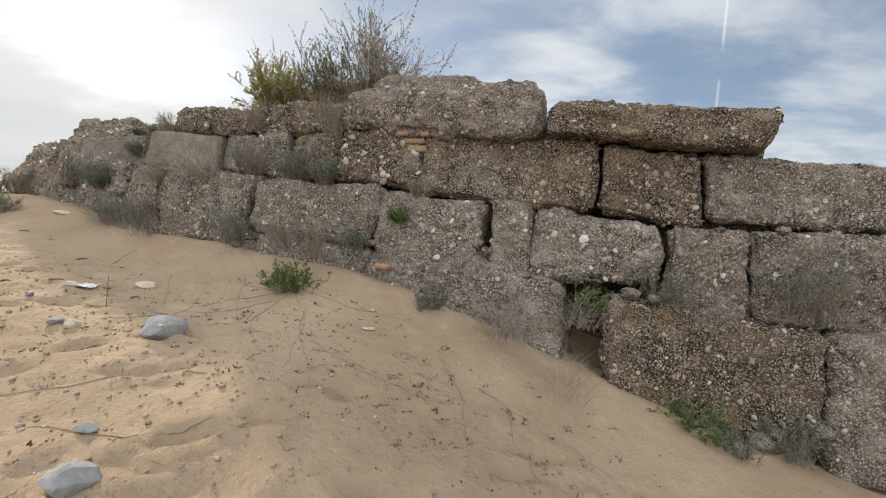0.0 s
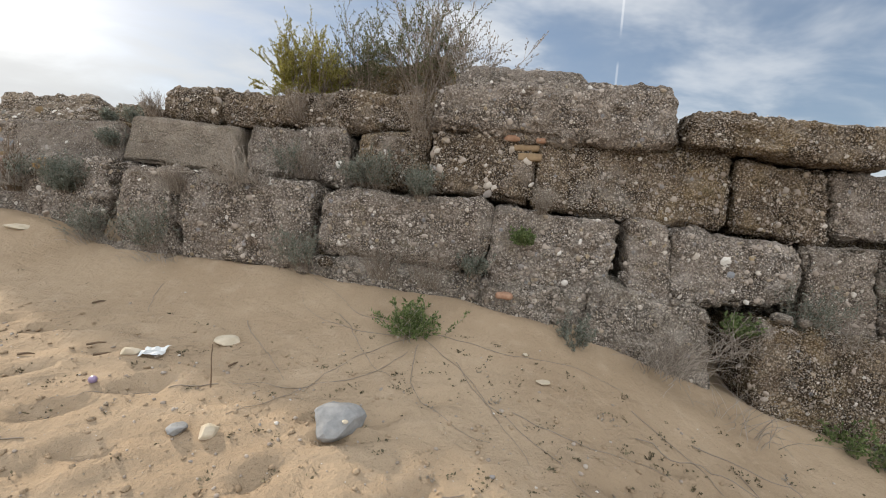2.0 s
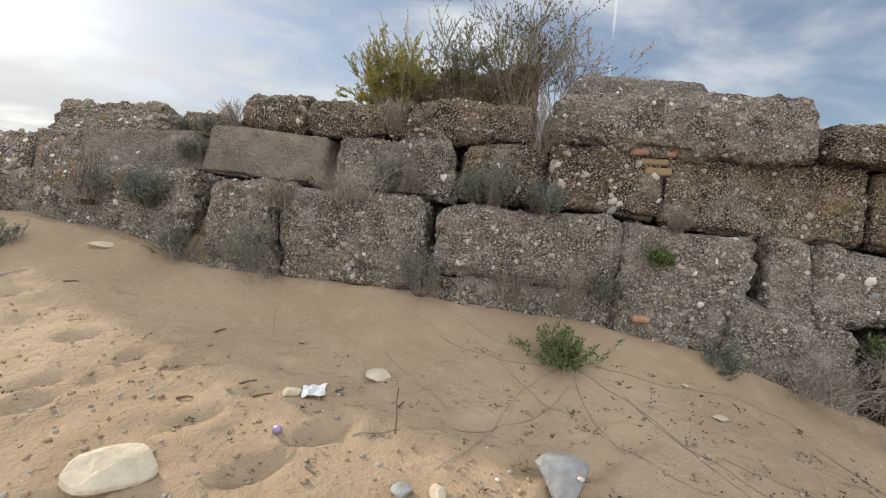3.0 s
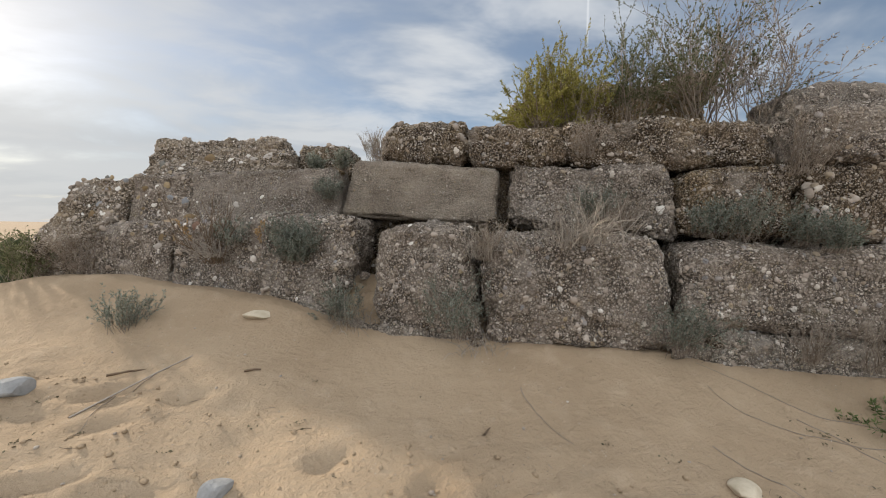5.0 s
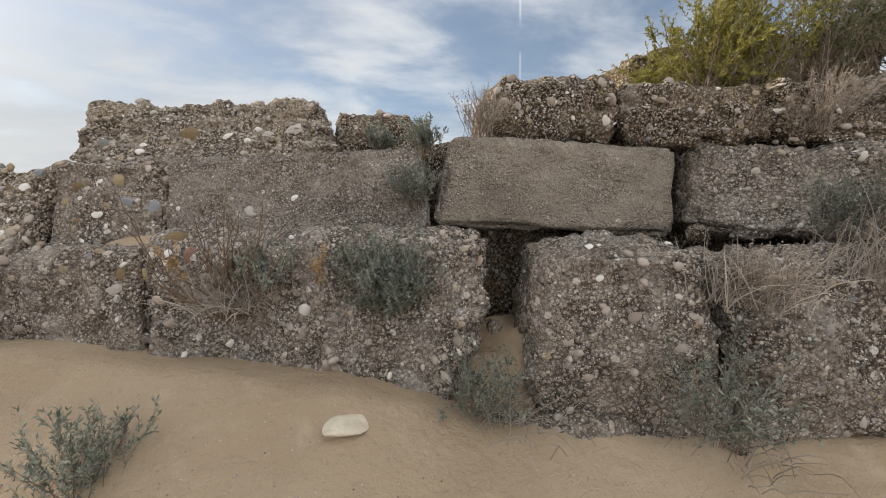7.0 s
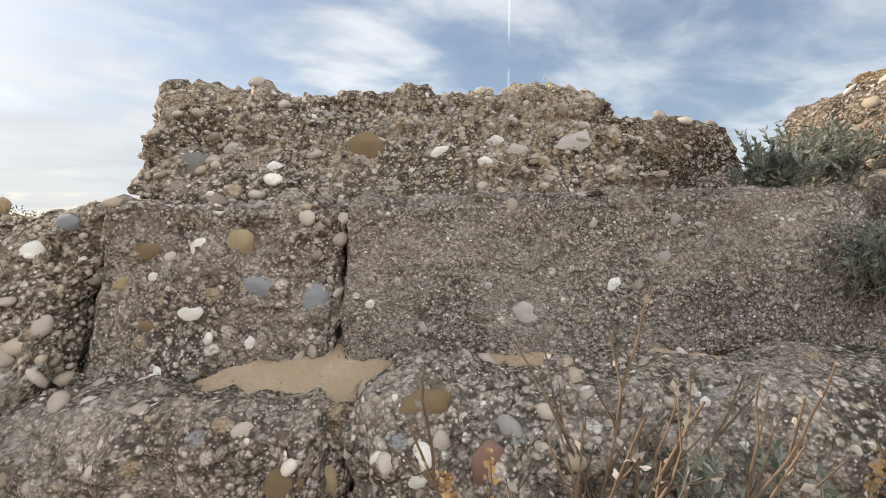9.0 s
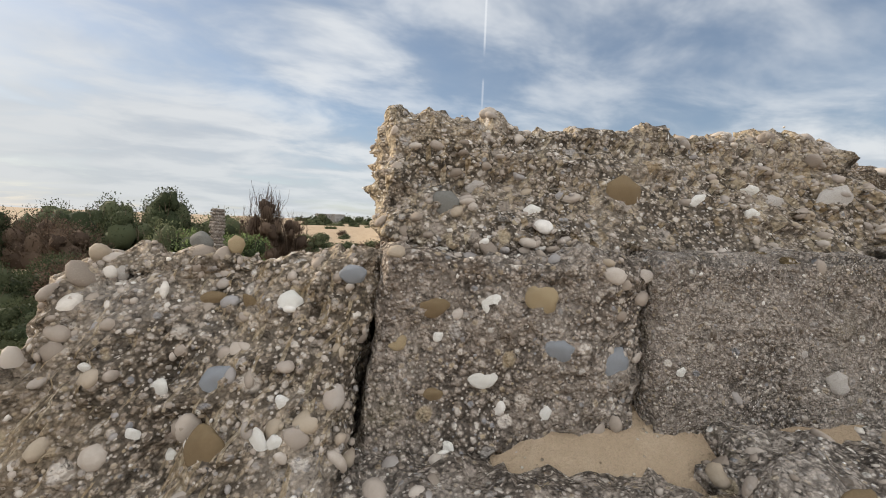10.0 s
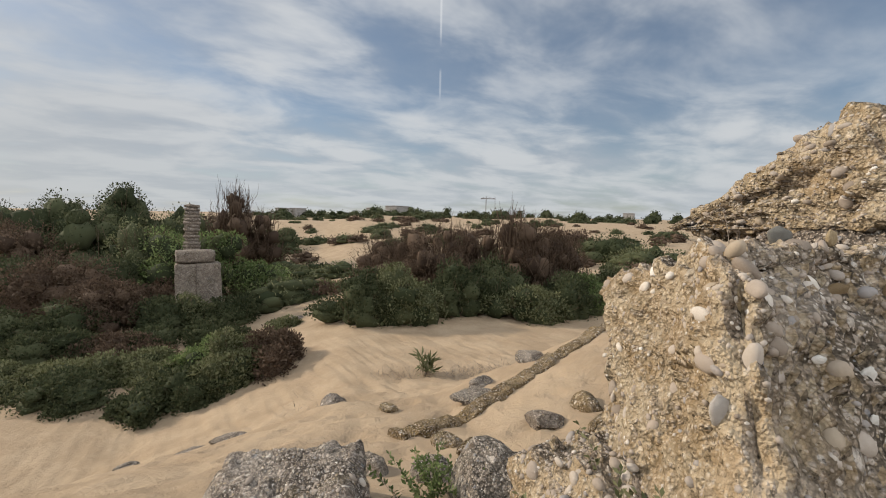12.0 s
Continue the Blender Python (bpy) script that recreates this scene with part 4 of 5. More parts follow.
# dry grass hanging over the stones
for u, w, z, size, n, seed in ((2.72, 0.84, 1.90, 0.42, 130, 301), (3.52, 0.80, 1.78, 0.32, 70, 302), (-1.0, 0.86, 0.62, 0.62, 130, 303), (-1.55, 0.55, 0.75, 0.5, 60, 304), (2.9, 0.8, 1.88, 0.36, 80, 305), (-2.5, 0.36, 0.85, 0.3, 60, 306), (-1.5, 1.0, 0.28, 0.5, 40, 307), (3.45, 0.95, 1.12, 0.25, 40, 308), (4.45, 0.72, 1.2, 0.3, 50, 309)):
    shrub("dry_grass", "tangle of pale dry grass hanging over the stones", wall_point(u, w, z), size, 1.1, n, 0, per=0, droop=0.16, toward=AWAY, root=0.10, stem_mat=M_STRAW, thick=0.0026, seed=seed, category="dry grass")

# green plant with trailing stems on the sand
shrub("sand_plant", "bushy green plant with spiny leaves on the sand", on_sand(0.98, 1.28), 0.30, 1.2, 60, 2, 0.034, 0.17, 26, 0.25, 0.02, (0, 0, 0.1), 0.06, M_STRAW, M_GREEN, seed=320, category="plant")
# withered thistle on the near block
shrub("withered_thistle", "withered brown thistle with bare forked stems on the block", wall_point(5.82, 0.47, 1.66), 0.62, 0.95, 24, 3, 0.02, 0.3, 4, 0.6, 0.0, (-0.16, -0.42, 0.3), 0.04, M_WOOD, M_STRAW, thick=0.0052, seed=330, category="thistle", wobble=0.16)
shrub("spiny_thistle", "pale blue-green spiny thistle on the near block", wall_point(5.62, 0.50, 1.80), 0.26, 1.0, 26, 1, 0.032, 0.16, 20, 0.2, 0.0, AWAY, 0.05, M_STRAW, M_SAGE, 0.003, 334, "thistle")
shrub("withered_grass", "bleached dead grass heap under the thistle", wall_point(5.80, 0.48, 1.72), 0.24, 1.3, 150, 1, per=0, droop=0.14, toward=AWAY, root=0.09, stem_mat=M_STRAW, thick=0.0028, seed=331, category="dry grass")
for u, w, h, s in ((5.36, 0.52, 0.34, 332), (5.98, 0.50, 0.30, 333)):
    shrub("dry_flower_stalk", "upright withered stalk with orange seed heads", wall_point(u, w, 1.74), h, 0.22, 2, 5, 0.014, 0.5, 34, 0.4, 0.0, (-0.05, -0.15, 0.3), 0.01, M_TWIG, M_SEED, thick=0.0028, seed=s, category="dried flower")
shrub("wormwood_shrub", "blue-grey wormwood shrub rooted in the near block", wall_point(5.06, 0.49, 1.68), 0.30, 0.95, 70, 2, 0.026, 0.15, 60, 0.15, 0.01, AWAY, 0.05, M_TWIG, M_SAGE, seed=335, group="shrubs on the wall")
# tall bush on top of the wall


def forked_bush(name, label, at, height, stems, spread, per, leaf, slim, stem_mat, leaf_mat, thick, seed, lean=(0, 0, 0), bare=0.3, forks=(4, 4)):
    """A woody bush: stems from one root that fork twice, leaves on the outer twigs."""
    g = np.random.default_rng(seed)
    woody, pos, way = [], [], []

    def grow(p, d, length, r, level):
        pts, q = [p], p
        for _ in range(4):
            d = d + g.normal(0, 0.13, 3) + np.array([0, 0, 0.05])
            d = d / np.linalg.norm(d)
            q = q + d * length / 4
            pts.append(q)
        pts = np.array(pts)
        woody.append(tube(pts, r, r * 0.55))
        if level < 2:
            for _ in range(forks[level]):
                k = g.uniform(0.3, 1.0) * 3.99
                i = int(k)
                side = d + g.normal(0, 0.42, 3)
                grow(pts[i] + (pts[i + 1] - pts[i]) * (k - i), side / np.linalg.norm(side), length * g.uniform(0.40, 0.70), r * 0.55, level + 1)
        if level:
            k = g.uniform(bare if level == 2 else 0.6, 1.0, per) * 3.99
            i = k.astype(int)
            fr = (k - i)[:, None]
            pos.append(pts[i] * (1 - fr) + pts[i + 1] * fr)
            way.append(np.tile(d, (per, 1)) * 0.8 + g.normal(0, 0.5, (per, 3)))

    for _ in range(stems):
        a, t = g.random() * 6.283, spread * g.random() ** 0.6
        d = np.array([math.cos(a) * math.sin(t), math.sin(a) * math.sin(t), math.cos(t)]) + np.array(lean)
        grow(np.array([g.normal(0, 0.06), g.normal(0, 0.06), -0.04]), d / np.linalg.norm(d), height * g.uniform(0.42, 0.66), thick, 0)
    thing = tagged(new(name), label, "bush")
    thing.location = at
    part("branchwork", joined("branchwork", woody, stem_mat), thing, kind="stuff")
    pos, way = np.concatenate(pos), np.concatenate(way)
    ln = leaf * g.uniform(0.5, 1.2, len(pos))
    part("foliage", joined("foliage", [leaf_blades(pos, way, ln, ln * slim, g)], leaf_mat), thing, kind="stuff")
    return thing


forked_bush("broom_bush", "dense yellow-green broom bush on top of the wall", wall_point(2.95, -0.46, 2.86), 0.80, 30, 0.85, 44, 0.027, 0.16, M_TWIG, M_YELLOW, 0.005, 340, (-0.1, 0, 0.1), 0.1)
forked_bush("broom_bush", "yellow-green broom bush against a dark stone block", wall_point(2.62, -0.42, 2.86), 0.92, 20, 0.6, 34, 0.027, 0.15, M_TWIG, M_YELLOW, 0.005, 346, (0, 0, 0.2), 0.2)
forked_bush("broom_bush", "olive-green broom bush with sparse tops on the wall", wall_point(2.12, -0.46, 2.86), 1.08, 20, 0.5, 26, 0.027, 0.15, M_TWIG, M_OLIVE, 0.005, 341, (0, 0, 0.3), 0.2)
forked_bush("twiggy_bush", "tall bush of forked grey twigs with small leaves", wall_point(1.45, -0.46, 2.86), 1.46, 22, 0.5, 14, 0.03, 0.2, M_TWIG, M_OLIVE, 0.007, 343, (0, 0, 0.25), 0.35, (4, 5))
forked_bush("twiggy_bush", "bush of bare grey twigs leaning over the wall", wall_point(1.05, -0.42, 2.86), 1.30, 16, 0.7, 10, 0.03, 0.2, M_TWIG, M_DRY_LEAF, 0.006, 344, (0.12, 0, 0.25), 0.45, (4, 5))
shrub("dead_stalk", "thin dead weed stalk standing on the wall end", wall_point(7.05, -0.80, 2.44), 0.30, 0.3, 3, 2, 0.012, 0.3, 8, 0.6, 0, (0, 0, 0.3), 0.02, M_TWIG, M_STRAW, 0.003, 345, "weed")

# ---- stones and litter on the sand ----


def rock(name, label, at, size, mat, seed, flat=0.6, turn=0.0, category="stone", level=BALL3):
    rng = np.random.default_rng(seed)
    v = level[0].copy()
    for _ in range(9):
        d = rng.normal(0, 1, 3)
        d /= np.linalg.norm(d)
        cut = rng.uniform(0.55, 0.85)
        over = np.maximum(v @ d - cut, 0)
        v -= over[:, None] * d * 0.92
    v *= np.array([1.0, rng.uniform(0.6, 0.85), flat]) * size / 2
    off = Vector((seed * 1.7, 0, 0))
    v += np.array([[noise.noise(Vector(c) * 14 + off), noise.noise(Vector(c) * 14 - off), noise.noise(Vector(c) * 11 + off)] for c in v]) * size * 0.03
    ob = tagged(new(name, mesh_of(name, [tuple(c) for c in v], level[1].tolist(), mat, False)), label, category)
    ob.matrix_world = Matrix.Translation(at) @ Euler((0.05, 0.08, turn)).to_matrix().to_4x4()
    return ob


rock("grey_stone", "angular blue-grey stone with a white spot lying on sand", on_sand(1.09, 2.38, 0.04), 0.31, M_ROCK, 400, 0.55, 0.3)
rock("stone_flake", "small white flake lying on the grey stone", on_sand(1.02, 2.44, 0.125), 0.035, M_PALE_ROCK, 401, 0.5, category="stone flake", level=BALL2)
rock("pale_stone", "flat pale stone half sunk in the sand", on_sand(2.17, 1.76, 0.01), 0.19, M_PALE_ROCK, 402, 0.35, 0.2)
rock("pale_stone", "large flat beige stone lying on the sand", on_sand(2.90, 2.88, 0.03), 0.36, M_PALE_ROCK, 403, 0.38, 0.4)
rock("pale_stone", "small pale stone pressed into the sand", on_sand(1.62, 2.62, 0.02), 0.13, M_PALE_ROCK, 404, 0.5, 1.0)
rock("grey_stone", "small grey stone pressed into the sand", on_sand(1.78, 2.64, 0.015), 0.11, M_ROCK, 405, 0.5, 2.0)
rock("pale_chip", "thin white chip of stone on the sand", on_sand(0.0, 1.47, 0.008), 0.12, M_PALE_ROCK, 406, 0.18, 0.5, "stone chip")
rock("grey_stone", "rough grey stone at the edge of the footprints", on_sand(0.06, 3.44, 0.03), 0.20, M_ROCK, 407, 0.6, 0.8)
rock("grey_stone", "small grey stone lying on the sand", on_sand(0.36, 3.23, 0.015), 0.11, M_ROCK, 408, 0.5, 0.1)
rock("flat_stone", "flat pale flagstone lying at the foot of the wall", on_sand(5.18, 0.88, 0.0), 0.24, M_PALE_ROCK, 409, 0.3, 0.4)
rock("grey_stone", "grey stone lying beside dry twigs on the sand", on_sand(5.94, 1.97, 0.03), 0.22, M_ROCK, 410, 0.55, 0.2)
rock("pale_stone", "pale stone near the walking line", on_sand(4.53, 2.27, 0.02), 0.16, M_ROCK, 411, 0.6, 0.6)
rock("pale_stone", "pale rounded stone on the sand", on_sand(2.55, 2.15, 0.015), 0.12, M_PALE_ROCK, 412, 0.5, 0.6)
rock("pale_chip", "small pale chip of stone on the sand", on_sand(0.12, 1.21, 0.008), 0.07, M_PALE_ROCK, 413, 0.3, 0.9, "stone chip")
for k, (u, w, z, s) in enumerate(((-1.95, 0.50, 1.06, 0.20), (-2.12, 0.48, 1.04, 0.15), (-2.95, 0.52, 0.04, 0.26), (-3.35, 0.42, 0.18, 0.2), (-2.6, 0.22, 1.66, 0.12), (-3.05, 0.18, 1.68, 0.16))):
    rock("loose_stone", "loose pale stone wedged at the foot of a block", wall_point(u, w, z), s, M_LIME, 420 + k, 0.5, 0.3 * k)


def litter(name, label, at, points, r, mat, category):
    ob = tagged(new(name, joined(name, [tube(np.array(points), r, r * 0.5, 4)], mat)), label, category)
    ob.location = at
    return ob


for k, (u, w, a, ln) in enumerate(((2.70, 2.18, 0.3, 0.11), (2.85, 2.10, 0.5, 0.10), (3.05, 2.35, 0.1, 0.08), (1.95, 2.0, 1.0, 0.07), (5.6, 1.6, 0.4, 0.2), (4.9, 1.4, 0.2, 0.1), (3.4, 1.6, 0.9, 0.09))):
    d = np.array([math.cos(a), math.sin(a), 0.0]) * ln
    litter("wood_chip", "dark sliver of wood on the sand", on_sand(u, w, 0.008), [-d / 2, d * 0.1 + np.array([0, 0, 0.006]), d / 2], 0.008, M_WOOD, "wood chip")


def film_scrap():
    bm = bmesh.new()
    bmesh.ops.create_grid(bm, x_segments=12, y_segments=10, size=0.07)
    for v in bm.verts:
        v.co.z = 0.025 + 0.03 * noise.noise(v.co * 22 + Vector((4, 2, 1)))
        v.co.x += 0.02 * noise.noise(v.co * 15)
    bmesh.ops.solidify(bm, geom=bm.faces[:], thickness=0.002)
    me = bpy.data.meshes.new("plastic_scrap")
    bm.to_mesh(me)
    bm.free()
    me.materials.append(M_PLASTIC)
    tagged(new("plastic_scrap", me), "crumpled scrap of clear plastic film on the sand", "litter").location = on_sand(2.45, 2.08)


film_scrap()


def bottle_cap():
    v, f = BALL2
    v = v * np.array([0.022, 0.022, 0.036]) + np.array([0, 0, 0.01])
    ob = tagged(new("plastic_litter", mesh_of("plastic_litter", [tuple(c) for c in v], f.tolist(), M_CAP)), "small purple plastic cap lying on the sand", "litter")
    ob.matrix_world = Matrix.Translation(on_sand(2.46, 2.46, 0.012)) @ Euler((1.2, 0.3, 0.5)).to_matrix().to_4x4()


bottle_cap()

# trailing stems of the sand plant and fallen twigs
rng = np.random.default_rng(77)


def trailing(u, w, a, ln, bend, r=0.0034, lift=0.003, arch=0.0):
    pts, d = [], a
    n = 26
    for i in range(n + 1):
        p = on_sand(u, w)
        hump = arch * math.sin(math.pi * i / n)
        pts.append((p.x, p.y, p.z + lift + hump))
        u += math.cos(d) * ln / n
        w += math.sin(d) * ln / n
        d += bend / n + rng.normal(0, 0.09)
    c = np.array(pts).mean(0)
    litter("trailing_stem", "thin dry brown creeping stem lying on the sand", c, np.array(pts) - c, r, M_TWIG, "stem")


for u, w, a, ln, bend in ((0.95, 1.3, 0.2, 1.2, -0.9), (1.0, 1.35, 0.7, 1.3, 0.5), (0.9, 1.4, 1.5, 1.1, 0.8), (0.9, 1.3, 2.5, 1.3, -0.5), (0.8, 1.25, 3.3, 1.4, 0.3), (0.95, 1.5, 1.1, 1.2, -1.2), (1.1, 1.2, -0.1, 1.0, 0.4),
                          (0.6, 1.5, 2.2, 1.2, 0.6), (-0.6, 1.4, 2.3, 1.1, -0.4), (-1.2, 1.6, 1.9, 1.2, 0.5), (1.9, 2.2, 0.4, 0.8, 0.4), (0.4, 2.6, 0.6, 0.9, 0.5), (0.0, 2.9, 1.2, 0.8, -0.4), (2.3, 2.9, 0.3, 0.7, 0.3),
                          (5.4, 1.5, 1.2, 0.7, 0.3), (3.2, 1.2, 1.7, 0.5, 0.2), (2.2, 1.5, 2.2, 0.8, -0.4), (1.6, 1.2, 2.4, 0.9, 0.2), (0.2, 1.9, 2.8, 0.9, 0.3)):
    trailing(u, w, a, ln, bend)
for u, w, a, ln, bend in ((-0.55, 1.7, 2.6, 1.3, 0.7), (-0.95, 1.5, 2.2, 1.1, 0.9), (-0.8, 2.0, 2.9, 1.2, -0.3)):
    trailing(u, w, a, ln, bend, 0.0042, 0.003, 0.14)
litter("upright_twig", "thin dry twig stuck upright in the sand", on_sand(1.92, 2.24), [(0, 0, -0.02), (0.004, 0, 0.08), (0.0, 0.006, 0.17), (0.006, 0.004, 0.25)], 0.005, M_WOOD, "twig")
litter("fallen_branch", "thin fallen branch lying on the sand slope", on_sand(5.35, 1.45, 0.02), [(-0.35, -0.5, -0.12), (-0.1, -0.15, -0.03), (0.1, 0.2, 0.02), (0.18, 0.4, 0.08)], 0.006, M_STRAW, "branch")

# small seedlings and crumbs of dead plants on the sand
for k in range(46):
    u, w = (rng.uniform(-2.2, 1.0), rng.uniform(1.15, 2.6)) if k < 30 else (rng.uniform(0.3, 3.2), rng.uniform(1.9, 3.4))
    if w < 1.15 + max(0.0, u) * 0.1:
        continue
    shrub("sand_weed", "tiny dry weed sprouting from the sand", on_sand(u, w), rng.uniform(0.03, 0.07), 1.2, 9, 1, 0.016, 0.3, 6, 0.2, 0.0, (0, 0, 0.05), 0.02, M_TWIG, M_SPROUT if k % 3 else M_DRY_LEAF, 0.0012, 500 + k, "weed", "weeds on the sand")


def grit(name, label, count, area, lo, hi, seed, mat=M_PEB):
    g = np.random.default_rng(seed)
    pieces = []
    for _ in range(count):
        p = on_sand(g.uniform(*area[0]), g.uniform(*area[1]))
        s = lo + (hi - lo) * g.random() ** 3
        pieces.append(pebble(np.array(p) + np.array([0, 0, s * 0.2]), (0, 0, 1), s, g, 0.6, BALL1))
    tagged(new(name, joined(name, pieces, mat)), label, "gravel", kind="stuff")


grit("sand_gravel", "scattered grit and small pebbles on the sand", 900, ((-1.0, 4.0), (1.9, 4.2)), 0.003, 0.018, 61)
grit("sand_gravel", "sparse grit on the fine sand below the wall", 350, ((-2.0, 7.0), (1.0, 3.2)), 0.003, 0.014, 62)
grit("sand_crumbs", "small clods of caked sand kicked up by feet", 2600, ((-2.0, 6.5), (1.7, 4.4)), 0.004, 0.022, 63, M_SAND)

# ochre and red bricks let into the wall


def brick(label, u, w, z, size, mat, seed):
    q, quads, _ = worn_box(size, 0.02, 0.012, 0.004, seed)
    pts = [wall_point(-v[0], -v[2], v[1]) - ORIGIN for v in q]
    ob = tagged(new("brick", mesh_of("brick", pts, quads, mat)), label, "brick", "bricks in the wall")
    ob.location = wall_point(u, w, z)


brick("thin ochre brick let into the wall", 0.24, 0.33, 2.36, (0.24, 0.07, 0.2), M_OCHRE, 1)
brick("thin ochre brick let into the wall", 0.20, 0.33, 2.28, (0.22, 0.07, 0.2), M_OCHRE, 2)
brick("small red brick under the top block", 0.36, 0.34, 2.44, (0.16, 0.05, 0.2), M_BRICK, 3)
brick("small red brick under the top block", 0.14, 0.34, 2.43, (0.14, 0.05, 0.2), M_BRICK, 4)
brick("red brick fragment in the mortar rubble", 0.32, 0.70, 1.06, (0.15, 0.06, 0.18), M_BRICK, 5)
for k, (u, z, s) in enumerate(((5.95, 2.47, 0.2), (5.75, 2.475, 0.18), (5.45, 2.48, 0.16), (5.58, 2.5, 0.14), (4.95, 2.5, 0.22), (5.15, 2.5, 0.2))):
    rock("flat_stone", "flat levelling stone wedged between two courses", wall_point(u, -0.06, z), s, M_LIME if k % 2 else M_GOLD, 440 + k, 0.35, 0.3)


def sand_drift():
    """Blown sand on the ledge below the end blocks."""
    n, m = 46, 8
    v, f = [], []
    for i in range(n + 1):
        u = 5.1 + 1.75 * i / n
        for j in range(m + 1):
            k = j / m
            edge = (0.22 - 0.05 * i / n) + 0.04 * noise.noise(Vector((u * 3, 0, 0)))
            v.append(tuple(wall_point(u, edge + 0.03 - 0.45 * k, 2.103 - 0.09 * abs(2 * i / n - 1) ** 5 - 0.025 * (u - 5) + 0.07 * k ** 1.5 - 0.13 * (1 - k) ** 3 + 0.008 * noise.noise(Vector((u * 9, k * 3, 0))))))
    for i in range(n):
        for j in range(m):
            a = i * (m + 1) + j
            f.append((a, a + 1, a + m + 2, a + m + 1))
    ob = new("sand_drift", mesh_of("sand_drift", v, f, M_SAND))
    tagged(ob, "wind-blown sand lying on the ledge between courses", "sand", kind="structure")


sand_drift()

# ---- beyond the wall end: rubble, kerb, scrub, dunes, town ----


def beyond(k, d, rise=0.0):
    """A place d metres ahead of the wall's free end, k * d metres to the side."""
    return on_ground(-8.433 + d * (0.5355 + 0.8445 * k), 7.256 + d * (0.8445 - 0.5355 * k), rise)


def kerb():
    a, b = beyond(-0.105, 3.7), beyond(0.43, 6.9)
    n, prof = 110, ((-0.15, -0.12), (-0.13, 0.05), (-0.09, 0.10), (0.0, 0.105), (0.08, 0.095), (0.11, 0.02), (0.13, -0.12))
    v, f = [], []
    side = (b - a).cross(Vector((0, 0, 1))).normalized()
    m = len(prof)
    for i in range(n + 1):
        p = a.lerp(b, i / n)
        p = on_ground(p.x, p.y)
        low = 0.75 + 0.35 * noise.noise(Vector((i * 0.09, 0, 3)))
        for sx, h in prof:
            e = noise.noise(Vector((i * 0.5, sx * 14, 0))) * 0.035 + noise.noise(Vector((i * 0.17, sx * 5, 7))) * 0.03
            v.append(tuple(p + side * (sx + e) + Vector((0, 0, h * low + 0.7 * e))))
    for i in range(n):
        for j in range(m - 1):
            q = i * m + j
            f.append((q, q + 1, q + m + 1, q + m))
    f += [tuple(range(m)), tuple(n * m + k for k in reversed(range(m)))]
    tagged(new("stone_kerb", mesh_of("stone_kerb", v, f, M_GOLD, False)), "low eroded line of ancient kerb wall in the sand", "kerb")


kerb()
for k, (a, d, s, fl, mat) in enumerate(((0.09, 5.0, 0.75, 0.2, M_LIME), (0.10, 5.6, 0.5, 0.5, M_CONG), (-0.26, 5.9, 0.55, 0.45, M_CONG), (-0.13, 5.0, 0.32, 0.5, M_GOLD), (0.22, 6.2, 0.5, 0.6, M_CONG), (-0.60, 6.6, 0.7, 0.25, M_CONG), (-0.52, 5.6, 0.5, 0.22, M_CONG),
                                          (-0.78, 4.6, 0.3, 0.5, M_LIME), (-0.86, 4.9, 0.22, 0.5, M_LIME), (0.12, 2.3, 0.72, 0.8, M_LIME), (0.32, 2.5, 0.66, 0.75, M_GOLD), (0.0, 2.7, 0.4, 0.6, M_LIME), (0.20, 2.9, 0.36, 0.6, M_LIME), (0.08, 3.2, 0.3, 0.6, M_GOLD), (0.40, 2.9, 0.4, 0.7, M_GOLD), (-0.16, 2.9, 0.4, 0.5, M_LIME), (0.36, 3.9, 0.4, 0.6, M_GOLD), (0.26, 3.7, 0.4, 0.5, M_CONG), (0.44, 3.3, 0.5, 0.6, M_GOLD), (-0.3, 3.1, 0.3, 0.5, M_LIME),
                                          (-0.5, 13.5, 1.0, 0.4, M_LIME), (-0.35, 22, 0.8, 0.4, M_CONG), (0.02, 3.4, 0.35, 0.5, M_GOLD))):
    rock("rubble_stone", "broken piece of masonry lying in the sand" if d < 8 else "weathered stone lying among the scrub", beyond(a, d, s * fl * 0.06), s, mat, 600 + k, fl, 0.5 * k, level=BALL3)


